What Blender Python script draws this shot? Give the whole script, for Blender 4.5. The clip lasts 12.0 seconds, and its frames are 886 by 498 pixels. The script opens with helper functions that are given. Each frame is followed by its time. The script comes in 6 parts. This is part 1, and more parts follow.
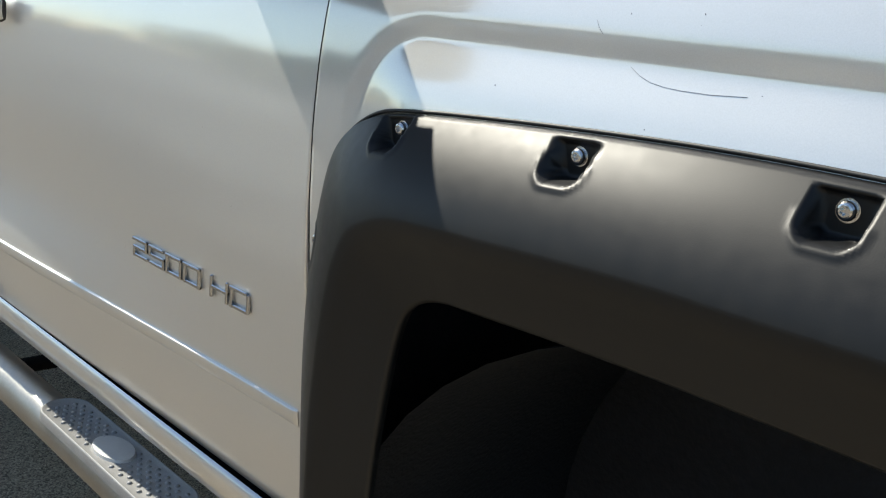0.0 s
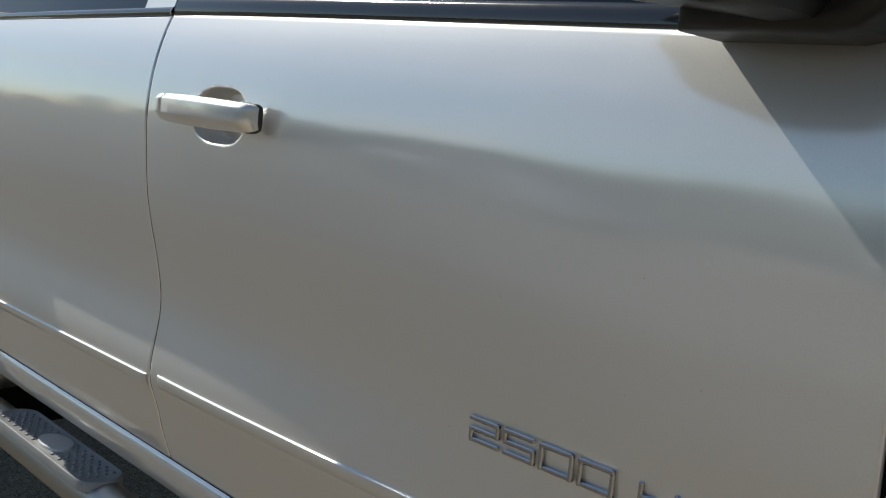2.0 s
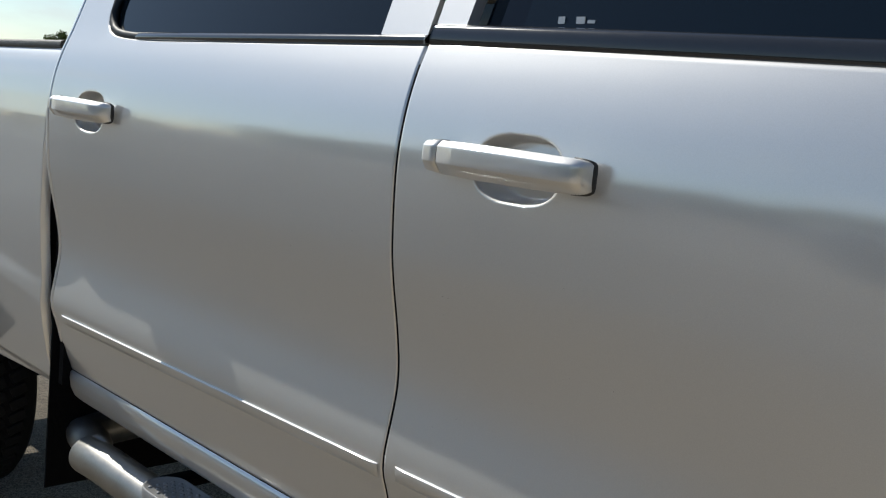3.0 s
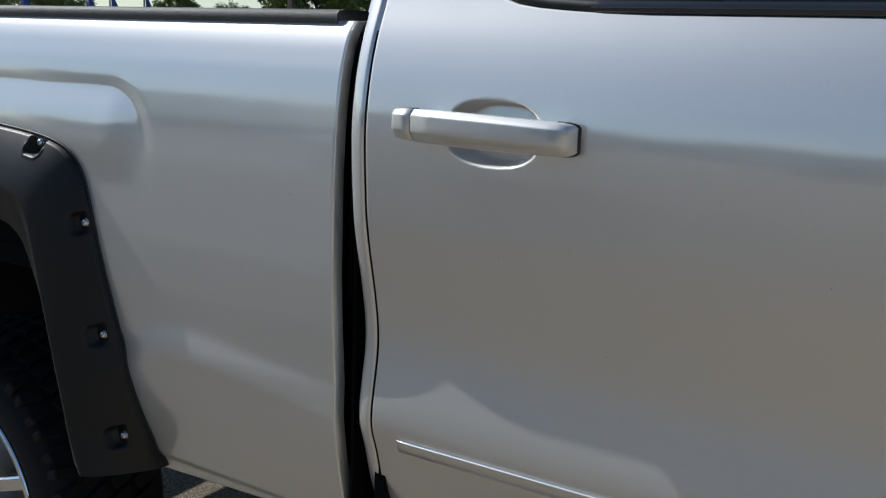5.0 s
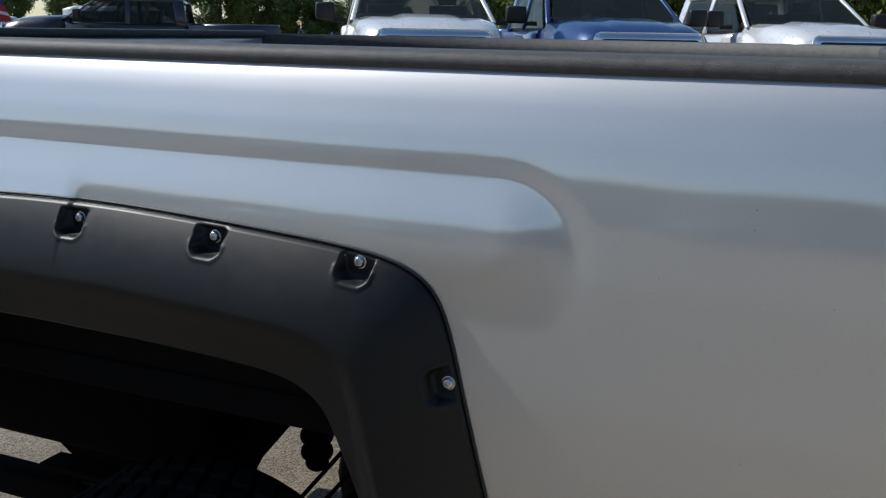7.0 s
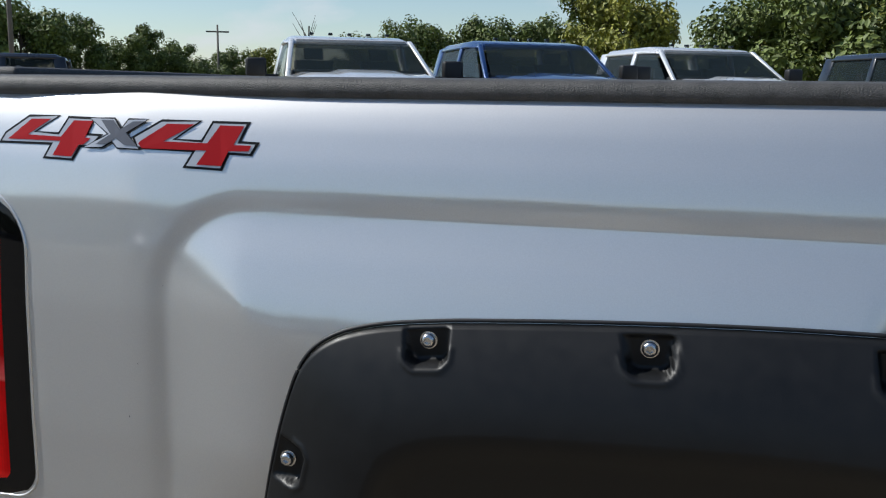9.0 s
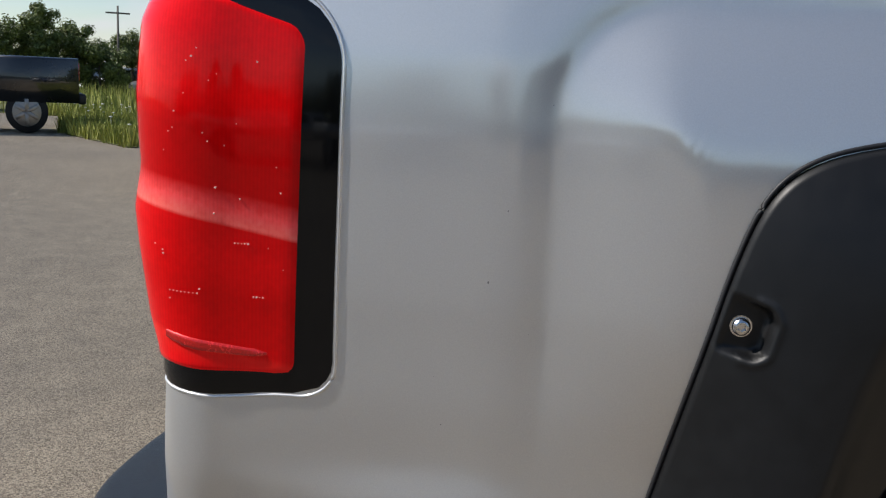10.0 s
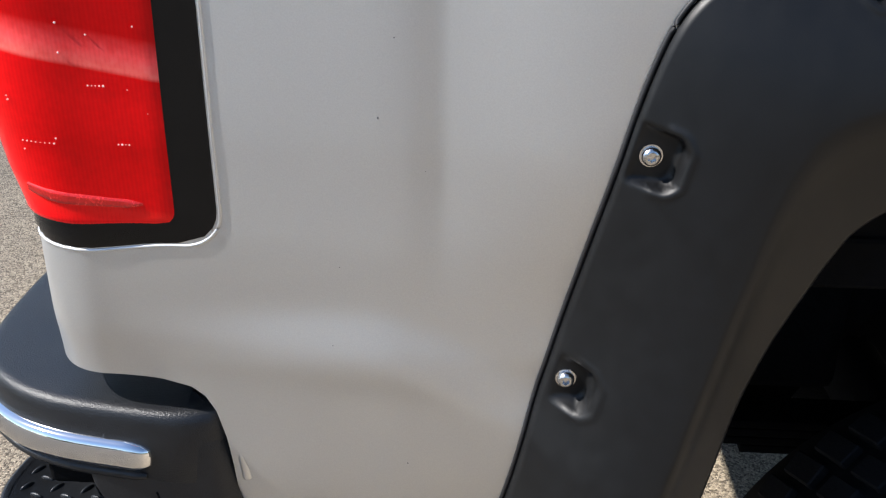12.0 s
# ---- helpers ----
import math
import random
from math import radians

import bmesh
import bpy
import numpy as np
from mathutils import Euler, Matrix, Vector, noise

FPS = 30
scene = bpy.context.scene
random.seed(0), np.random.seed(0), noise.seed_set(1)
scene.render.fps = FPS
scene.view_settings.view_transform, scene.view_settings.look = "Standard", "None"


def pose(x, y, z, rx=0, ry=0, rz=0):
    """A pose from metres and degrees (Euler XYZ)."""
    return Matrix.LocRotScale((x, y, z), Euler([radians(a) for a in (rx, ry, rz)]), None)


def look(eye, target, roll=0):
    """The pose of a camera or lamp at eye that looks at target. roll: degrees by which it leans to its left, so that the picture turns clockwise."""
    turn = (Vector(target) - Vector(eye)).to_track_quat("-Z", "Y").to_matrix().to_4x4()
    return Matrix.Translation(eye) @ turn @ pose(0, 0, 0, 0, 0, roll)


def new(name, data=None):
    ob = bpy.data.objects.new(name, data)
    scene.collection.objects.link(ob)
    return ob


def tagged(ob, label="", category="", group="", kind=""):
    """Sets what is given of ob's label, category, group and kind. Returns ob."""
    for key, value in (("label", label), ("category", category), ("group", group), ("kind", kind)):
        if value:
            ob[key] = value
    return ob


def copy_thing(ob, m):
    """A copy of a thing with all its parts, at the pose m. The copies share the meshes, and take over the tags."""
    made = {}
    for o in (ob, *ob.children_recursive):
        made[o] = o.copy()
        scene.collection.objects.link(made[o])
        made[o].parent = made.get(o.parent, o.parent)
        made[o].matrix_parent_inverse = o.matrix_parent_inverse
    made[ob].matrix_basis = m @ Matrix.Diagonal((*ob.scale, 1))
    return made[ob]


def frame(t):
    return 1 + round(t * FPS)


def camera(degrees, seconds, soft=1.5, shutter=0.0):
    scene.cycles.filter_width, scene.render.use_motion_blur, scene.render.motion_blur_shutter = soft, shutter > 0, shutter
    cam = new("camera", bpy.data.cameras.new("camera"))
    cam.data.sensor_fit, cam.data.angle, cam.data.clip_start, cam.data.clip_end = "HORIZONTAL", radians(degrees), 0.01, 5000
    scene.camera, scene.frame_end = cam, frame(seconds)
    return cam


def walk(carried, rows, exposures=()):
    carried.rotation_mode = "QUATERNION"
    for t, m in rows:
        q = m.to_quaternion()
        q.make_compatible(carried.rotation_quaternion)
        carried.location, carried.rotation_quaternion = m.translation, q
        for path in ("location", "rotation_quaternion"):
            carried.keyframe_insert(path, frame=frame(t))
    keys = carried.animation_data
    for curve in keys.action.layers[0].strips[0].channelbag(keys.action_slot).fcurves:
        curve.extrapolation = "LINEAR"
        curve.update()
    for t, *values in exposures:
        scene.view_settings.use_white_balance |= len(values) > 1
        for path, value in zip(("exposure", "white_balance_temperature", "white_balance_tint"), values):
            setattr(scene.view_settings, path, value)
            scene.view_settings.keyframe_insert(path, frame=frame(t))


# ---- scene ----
cam = camera(50.2, 12.0, 1.2)
PATH = [
    (0, (4.272, -0.612, 1.351), (2.889, 0.751, 0.872), 5.7),
    (0.5, (4.228, -0.705, 1.374), (2.815, 0.663, 1.024), 4.7),
    (1, (4.054, -0.697, 1.353), (2.611, 0.661, 1.083), 4.4),
    (1.5, (3.858, -0.709, 1.322), (2.44, 0.677, 1.059), 5.1),
    (2, (3.669, -0.745, 1.309), (2.272, 0.661, 1.042), 5.5),
    (2.5, (3.441, -0.817, 1.318), (2.049, 0.597, 1.065), 6.0),
    (2.7, (3.366, -0.838, 1.317), (1.956, 0.56, 1.078), 6.2),
    (4.3, (2.269, -1.016, 1.414), (1.153, 0.59, 0.998), 2.9),
    (4.5, (2.167, -1.031, 1.413), (1.085, 0.598, 0.994), 2.7),
    (5, (1.916, -1.044, 1.384), (0.876, 0.614, 0.972), 2.2),
    (5.5, (1.641, -1.015, 1.379), (0.651, 0.674, 0.968), 2.1),
    (6, (1.377, -1.002, 1.416), (0.406, 0.688, 0.97), 1.5),
    (6.5, (1.176, -1.009, 1.441), (0.275, 0.721, 1.003), 1.0),
    (7, (0.93, -0.943, 1.457), (0.163, 0.848, 1.006), 1.0),
    (7.2, (0.834, -0.915, 1.471), (0.149, 0.914, 1.041), 1.1),
    (8.8, (-0.052, -0.843, 1.444), (-0.572, 1.06, 1.114), 0.8),
    (9, (-0.162, -0.815, 1.424), (-0.661, 1.093, 1.092), 0.7),
    (9.5, (-0.417, -0.78, 1.406), (-0.786, 1.138, 0.977), 0.4),
    (10, (-0.645, -0.718, 1.234), (-0.935, 1.232, 0.899), 2.5),
    (10.5, (-0.687, -0.642, 1.091), (-0.97, 1.283, 0.629), -0.2),
    (11, (-0.706, -0.607, 0.991), (-0.866, 1.257, 0.284), -0.5),
    (11.5, (-0.719, -0.612, 1.059), (-0.84, 1.203, 0.227), -0.4),
    (12, (-0.628, -0.632, 1.289), (-0.743, 1.172, 0.433), 0.3),
]
# the camera's own exposure and white balance drift along the walk
walk(cam, [(t, look(eye, target, roll)) for t, eye, target, roll in PATH],
     [(0, 0.66, 6950, 5), (0.4, 0.08, 6950, 5), (0.8, -0.13, 6850, 4), (2.5, -0.07, 6750, 6), (4.4, -0.26, 6250, 7), (5.5, -0.22, 6250, 7), (7.0, -0.28, 6200, 8), (9.0, -0.12, 6300, 8), (10.0, -0.04, 6550, 11), (10.5, 0.24, 6650, 9), (11.0, 0.52, 6650, 8), (11.5, 0.62, 6550, 9), (12, 0.60, 6350, 11)])

# ---- light and sky ----
SUN = Vector((-0.70, -0.072, 0.70)).normalized()          # towards the sun: behind the truck, a little outside its flank
world = bpy.data.worlds.new("sky")
scene.world = world
world.use_nodes = True
wn = world.node_tree.nodes
sky = wn.new("ShaderNodeTexSky")
sky.sky_type, sky.sun_disc = "NISHITA", False
sky.sun_elevation = math.asin(SUN.z)
sky.sun_rotation = math.atan2(SUN.x, SUN.y)
sky.air_density, sky.dust_density, sky.ozone_density = 1.0, 0.3, 2.4
wn["Background"].inputs["Strength"].default_value = 0.120
# low fair-weather clouds all round the horizon
wl = world.node_tree.links
wt, wm, wz, wc, wr, we, wf, wx = (wn.new("ShaderNode" + k) for k in ("TexCoord", "Mapping", "SeparateXYZ", "TexNoise", "MapRange", "MapRange", "Math", "Mix"))
wm.inputs["Scale"].default_value = (1.0, 1.0, 2.6)
wc.inputs["Scale"].default_value, wc.inputs["Detail"].default_value = 4.5, 7
wr.inputs["From Min"].default_value, wr.inputs["From Max"].default_value = 0.53, 0.68
we.inputs["From Min"].default_value, we.inputs["From Max"].default_value = 0.34, 0.06
wf.operation, wx.data_type = "MULTIPLY", "RGBA"
wl.new(wt.outputs["Generated"], wm.inputs["Vector"])
wl.new(wm.outputs["Vector"], wc.inputs["Vector"])
wl.new(wt.outputs["Generated"], wz.inputs[0])
wl.new(wc.outputs["Fac"], wr.inputs["Value"])
wl.new(wz.outputs["Z"], we.inputs["Value"])
wl.new(wr.outputs[0], wf.inputs[0])
wl.new(we.outputs[0], wf.inputs[1])
wl.new(wf.outputs[0], wx.inputs["Factor"])
wl.new(sky.outputs["Color"], wx.inputs["A"])
wx.inputs["B"].default_value = (6.4, 6.6, 7.0, 1)
wl.new(wx.outputs["Result"], wn["Background"].inputs["Color"])

sun = new("sun", bpy.data.lights.new("sun", "SUN"))
sun.data.energy, sun.data.angle, sun.data.color = 5.0, radians(0.55), (1.0, 0.96, 0.90)
sun.matrix_world = look(SUN * 30, (0, 0, 0))


# ---- materials ----
def mat(name, colour, rough=0.5, metal=0.0, coat=0.0, spec=0.5, scale=0.0, spread=0.0, bump=0.0, bump_scale=0.0, colour2=None, trans=0.0, alpha=1.0, island=0.0, rough_spread=0.06, coat_rough=0.04):
    """A procedural surface: base colour with variation at two scales, and fine relief."""
    m = bpy.data.materials.new(name)
    m.use_nodes = True
    t = m.node_tree
    b = t.nodes["Principled BSDF"]
    b.inputs["Base Color"].default_value = (*colour, 1)
    b.inputs["Roughness"].default_value = rough
    b.inputs["Metallic"].default_value = metal
    b.inputs["Coat Weight"].default_value = coat
    b.inputs["Coat Roughness"].default_value = coat_rough
    b.inputs["Specular IOR Level"].default_value = spec
    b.inputs["Transmission Weight"].default_value = trans
    b.inputs["Alpha"].default_value = alpha
    tc = t.nodes.new("ShaderNodeTexCoord")
    if scale:
        n1, n2, mx, rr = (t.nodes.new(k) for k in ("ShaderNodeTexNoise", "ShaderNodeTexNoise", "ShaderNodeMix", "ShaderNodeMapRange"))
        for n, s in ((n1, scale), (n2, scale * 11)):
            n.inputs["Scale"].default_value, n.inputs["Detail"].default_value = s, 4
            t.links.new(tc.outputs["Object"], n.inputs["Vector"])
        add = t.nodes.new("ShaderNodeMath")
        add.operation = "ADD"
        t.links.new(n1.outputs["Fac"], add.inputs[0])
        t.links.new(n2.outputs["Fac"], add.inputs[1])
        rr.inputs["From Min"].default_value, rr.inputs["From Max"].default_value = 0.6, 1.4
        t.links.new(add.outputs[0], rr.inputs["Value"])
        mx.data_type = "RGBA"
        mx.inputs["A"].default_value = (*(c * (1 - spread) for c in colour), 1)
        mx.inputs["B"].default_value = (*(colour2 or [min(1, c * (1 + spread)) for c in colour]), 1)
        t.links.new(rr.outputs[0], mx.inputs["Factor"])
        src = mx.outputs["Result"]
        if island:
            geo, hs, r2 = t.nodes.new("ShaderNodeNewGeometry"), t.nodes.new("ShaderNodeHueSaturation"), t.nodes.new("ShaderNodeMapRange")
            t.links.new(geo.outputs["Random Per Island"], r2.inputs["Value"])
            r2.inputs["To Min"].default_value, r2.inputs["To Max"].default_value = 1 - island, 1 + island
            t.links.new(r2.outputs[0], hs.inputs["Value"])
            t.links.new(src, hs.inputs["Color"])
            src = hs.outputs["Color"]
        t.links.new(src, b.inputs["Base Color"])
        r3 = t.nodes.new("ShaderNodeMapRange")
        r3.inputs["To Min"].default_value, r3.inputs["To Max"].default_value = max(0.02, rough - rough_spread), min(1, rough + rough_spread)
        t.links.new(rr.outputs[0], r3.inputs["Value"])
        t.links.new(r3.outputs[0], b.inputs["Roughness"])
    if bump:
        nb, bp = t.nodes.new("ShaderNodeTexNoise"), t.nodes.new("ShaderNodeBump")
        nb.inputs["Scale"].default_value, nb.inputs["Detail"].default_value = bump_scale, 3
        t.links.new(tc.outputs["Object"], nb.inputs["Vector"])
        t.links.new(nb.outputs["Fac"], bp.inputs["Height"])
        bp.inputs["Strength"].default_value, bp.inputs["Distance"].default_value = bump, 1 / bump_scale
        t.links.new(bp.outputs[0], b.inputs["Normal"])
    return m


PAINT = mat("silver_metallic_paint", (0.535, 0.540, 0.540), 0.13, 0.94, 1.0, scale=3.0, spread=0.02, rough_spread=0.012, coat_rough=0.012)


def add_flake(m, colour, rough, share):
    """Blends a broad lobe of metal flake into a paint."""
    t = m.node_tree
    out, b = t.nodes["Material Output"], t.nodes["Principled BSDF"]
    wide, mix = t.nodes.new("ShaderNodeBsdfPrincipled"), t.nodes.new("ShaderNodeMixShader")
    wide.inputs["Base Color"].default_value = (*colour, 1)
    wide.inputs["Metallic"].default_value, wide.inputs["Roughness"].default_value = 0.94, rough
    mix.inputs[0].default_value = share
    tc, grain, band, tone = t.nodes["Texture Coordinate"], t.nodes.new("ShaderNodeTexNoise"), t.nodes.new("ShaderNodeMapRange"), t.nodes.new("ShaderNodeHueSaturation")
    grain.inputs["Scale"].default_value, grain.inputs["Detail"].default_value = 900, 2
    band.inputs["From Min"].default_value, band.inputs["From Max"].default_value = 0.3, 0.7
    band.inputs["To Min"].default_value, band.inputs["To Max"].default_value = 0.97, 1.03
    tone.inputs["Color"].default_value = (*colour, 1)
    t.links.new(tc.outputs["Object"], grain.inputs["Vector"])
    t.links.new(grain.outputs["Fac"], band.inputs["Value"])
    t.links.new(band.outputs[0], tone.inputs["Value"])
    t.links.new(tone.outputs["Color"], wide.inputs["Base Color"])
    # faint waviness of pressed sheet metal
    wavy, press = t.nodes.new("ShaderNodeTexNoise"), t.nodes.new("ShaderNodeBump")
    wavy.inputs["Scale"].default_value, wavy.inputs["Detail"].default_value = 6.0, 1.0
    press.inputs["Strength"].default_value, press.inputs["Distance"].default_value = 1.0, 0.0007
    t.links.new(tc.outputs["Object"], wavy.inputs["Vector"])
    t.links.new(wavy.outputs["Fac"], press.inputs["Height"])
    for shader in (b, wide):
        t.links.new(press.outputs[0], shader.inputs["Normal"])
    t.links.new(press.outputs[0], b.inputs["Coat Normal"])
    t.links.new(b.outputs[0], mix.inputs[1])
    t.links.new(wide.outputs[0], mix.inputs[2])
    t.links.new(mix.outputs[0], out.inputs["Surface"])


add_flake(PAINT, (0.90, 0.89, 0.87), 0.62, 0.45)
FLARE = mat("satin_black_plastic", (0.0060, 0.0062, 0.0066), 0.45, spec=0.35, scale=6, spread=0.25, bump=0.05, bump_scale=900)
BLACK = mat("black_rubber", (0.012, 0.012, 0.013), 0.55, scale=8, spread=0.3)
DARK = mat("dark_underbody", (0.004, 0.004, 0.0045), 0.85, spec=0.08, scale=5, spread=0.5, bump=0.2, bump_scale=120)
LINER = mat("black_liner_felt", (0.013, 0.015, 0.019), 0.6, spec=0.25, scale=7, spread=0.4, bump=0.3, bump_scale=140)
RAIL = mat("textured_black_cap", (0.068, 0.065, 0.061), 0.55, scale=60, spread=0.5, bump=0.7, bump_scale=700)
BUMPER = mat("grained_black_bumper", (0.013, 0.014, 0.016), 0.38, spec=0.42, scale=10, spread=0.25, bump=0.35, bump_scale=650)
GLOSS = mat("gloss_black", (0.003, 0.003, 0.0035), 0.06, spec=0.35)
CHROME = mat("chrome", (0.82, 0.83, 0.85), 0.06, 1.0)
TRIM = mat("gloss_black_trim", (0.018, 0.019, 0.021), 0.14, coat=0.6, scale=4, spread=0.08, rough_spread=0.03)
STEEL = mat("brushed_steel", (0.34, 0.33, 0.31), 0.45, 1.0, scale=14, spread=0.12)
BRIGHT = mat("satin_aluminium", (0.50, 0.50, 0.49), 0.6, 0.3, scale=20, spread=0.08)
BADGE = mat("dark_chrome", (0.36, 0.37, 0.39), 0.07, 1.0)
BOLT = mat("zinc_bolt", (0.62, 0.61, 0.60), 0.22, 1.0, scale=60, spread=0.2)
PAD = mat("grey_step_pad", (0.25, 0.25, 0.25), 0.5, scale=30, spread=0.15, bump=0.2, bump_scale=300)
TYRE = mat("tyre_rubber", (0.011, 0.011, 0.012), 0.75, spec=0.2, scale=12, spread=0.4, bump=0.15, bump_scale=200)
RUST = mat("dusty_frame_steel", (0.20, 0.12, 0.07), 0.75, 0.2, scale=12, spread=0.45, bump=0.3, bump_scale=90)
TINT = mat("tinted_glass", (0.004, 0.009, 0.015), 0.03, spec=0.35)
RED = mat("red_lens", (0.95, 0.002, 0.003), 0.05, spec=0.18, scale=14, spread=0.12, colour2=(1.0, 0.004, 0.006), rough_spread=0.02)


def add_lamp_chambers(m):
    """Bands of the reflectors behind the lens, by height, their shine painted into its colour, and fine upright ribs.
    """
    t = m.node_tree
    b, tc = t.nodes["Principled BSDF"], t.nodes["Texture Coordinate"]
    sep, ramp, mul, wave, ribs = (t.nodes.new("ShaderNode" + k) for k in ("SeparateXYZ", "ValToRGB", "Mix", "TexWave", "MapRange"))
    span, low = t.nodes.new("ShaderNodeMapRange"), t.nodes.new("ShaderNodeMix")
    t.links.new(tc.outputs["Object"], sep.inputs[0])
    tilt, add = t.nodes.new("ShaderNodeMath"), t.nodes.new("ShaderNodeMath")
    tilt.operation, tilt.inputs[1].default_value, add.operation = "MULTIPLY", 0.16, "ADD"
    t.links.new(sep.outputs["X"], tilt.inputs[0])
    t.links.new(tilt.outputs[0], add.inputs[0])
    t.links.new(sep.outputs["Z"], add.inputs[1])
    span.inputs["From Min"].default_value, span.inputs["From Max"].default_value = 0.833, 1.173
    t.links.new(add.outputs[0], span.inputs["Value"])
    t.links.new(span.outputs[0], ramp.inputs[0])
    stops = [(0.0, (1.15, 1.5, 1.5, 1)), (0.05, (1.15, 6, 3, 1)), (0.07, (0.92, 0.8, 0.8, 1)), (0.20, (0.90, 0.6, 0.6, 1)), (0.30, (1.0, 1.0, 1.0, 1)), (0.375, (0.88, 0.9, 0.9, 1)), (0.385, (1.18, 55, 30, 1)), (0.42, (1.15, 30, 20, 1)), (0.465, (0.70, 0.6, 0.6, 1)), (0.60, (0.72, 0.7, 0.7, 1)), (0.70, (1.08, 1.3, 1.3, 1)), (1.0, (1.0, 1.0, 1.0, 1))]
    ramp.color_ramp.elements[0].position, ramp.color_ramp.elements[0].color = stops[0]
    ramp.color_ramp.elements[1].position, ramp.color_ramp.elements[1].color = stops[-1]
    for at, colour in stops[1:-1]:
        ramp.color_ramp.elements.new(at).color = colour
    mul.data_type, mul.blend_type = "RGBA", "MULTIPLY"
    mul.inputs["Factor"].default_value = 1
    t.links.new(b.inputs["Base Color"].links[0].from_socket, mul.inputs["A"])
    t.links.new(ramp.outputs["Color"], mul.inputs["B"])
    wave.bands_direction, wave.inputs["Scale"].default_value = "X", 90
    t.links.new(tc.outputs["Object"], wave.inputs["Vector"])
    ribs.inputs["To Min"].default_value, ribs.inputs["To Max"].default_value = 0.93, 1.0
    t.links.new(wave.outputs["Fac"], ribs.inputs["Value"])
    low.data_type, low.blend_type = "RGBA", "MULTIPLY"
    low.inputs["Factor"].default_value = 1
    t.links.new(mul.outputs["Result"], low.inputs["A"])
    t.links.new(ribs.outputs[0], low.inputs["B"])
    t.links.new(low.outputs["Result"], b.inputs["Base Color"])


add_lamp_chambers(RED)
RED_DEEP = mat("red_reflector", (0.9, 0.015, 0.012), 0.25, 0.2, coat=0.4, scale=40, spread=0.5)
GLINT = mat("pale_glint", (0.95, 0.62, 0.56), 0.1, coat=0.5)
D_BLACK, D_SILVER = mat("decal_black", (0.008, 0.008, 0.008), 0.4, spec=0.2), mat("decal_silver", (0.55, 0.55, 0.56), 0.3, 0.3, coat=0.6)
D_RED, D_GREY = mat("decal_red", (0.40, 0.006, 0.010), 0.45, spec=0.15), mat("decal_grey", (0.12, 0.12, 0.13), 0.3, coat=0.6)


def asphalt():
    m = mat("weathered_asphalt", (0.310, 0.270, 0.214), 0.9, scale=0.45, spread=0.26)
    t = m.node_tree
    t.nodes["Principled BSDF"].inputs["Diffuse Roughness"].default_value = 1.0
    b, tc = t.nodes["Principled BSDF"], t.nodes["Texture Coordinate"]
    vo, mx, bp = t.nodes.new("ShaderNodeTexVoronoi"), t.nodes.new("ShaderNodeMix"), t.nodes.new("ShaderNodeBump")
    vo.inputs["Scale"].default_value = 230
    t.links.new(tc.outputs["Object"], vo.inputs["Vector"])
    ramp = t.nodes.new("ShaderNodeValToRGB")
    ramp.color_ramp.elements[0].color, ramp.color_ramp.elements[1].color = (0.30, 0.27, 0.24, 1), (1.60, 1.52, 1.38, 1)
    sep = t.nodes.new("ShaderNodeSeparateColor")
    t.links.new(vo.outputs["Color"], sep.inputs[0])
    t.links.new(sep.outputs[0], ramp.inputs[0])
    mx.data_type, mx.blend_type = "RGBA", "MULTIPLY"
    mx.inputs["Factor"].default_value = 1
    old = b.inputs["Base Color"].links[0].from_socket
    t.links.new(old, mx.inputs["A"])
    t.links.new(ramp.outputs[0], mx.inputs["B"])
    t.links.new(mx.outputs["Result"], b.inputs["Base Color"])
    bp.inputs["Strength"].default_value, bp.inputs["Distance"].default_value = 0.8, 0.003
    bp.invert = True
    t.links.new(vo.outputs["Distance"], bp.inputs["Height"])
    t.links.new(bp.outputs[0], b.inputs["Normal"])
    return m


ASPHALT = asphalt()
EARTH = mat("field_soil_and_grass", (0.10, 0.12, 0.035), 0.95, scale=0.4, spread=0.4, colour2=(0.20, 0.19, 0.06))
WHITE_PETAL = mat("white_petals", (0.70, 0.70, 0.62), 0.8, scale=30, spread=0.1)
GRASS = mat("grass_blades", (0.27, 0.34, 0.045), 0.8, scale=0.8, spread=0.3, colour2=(0.40, 0.38, 0.09), island=0.3)
LEAF = mat("leaves", (0.080, 0.125, 0.026), 0.6, scale=0.35, spread=0.4, colour2=(0.19, 0.23, 0.045), island=0.35)
LEAF_Y = mat("yellowing_leaves", (0.17, 0.20, 0.03), 0.55, scale=0.35, spread=0.3, colour2=(0.36, 0.34, 0.045), island=0.35)
BARK = mat("bark", (0.10, 0.08, 0.06), 0.9, scale=6, spread=0.35)
WOODPOLE = mat("weathered_pole", (0.16, 0.14, 0.12), 0.85, scale=5, spread=0.25)


# ---- mesh helpers ----
def mesh(name, verts, faces, material, parent=None, label="", smooth=True):
    me = bpy.data.meshes.new(name)
    me.from_pydata([tuple(map(float, v)) for v in verts], [], faces)
    me.materials.append(material)
    if smooth:
        me.polygons.foreach_set("use_smooth", [True] * len(me.polygons))
    me.update()
    ob = new(name, me)
    ob.parent = parent
    if label:
        ob["label"] = label
    return ob


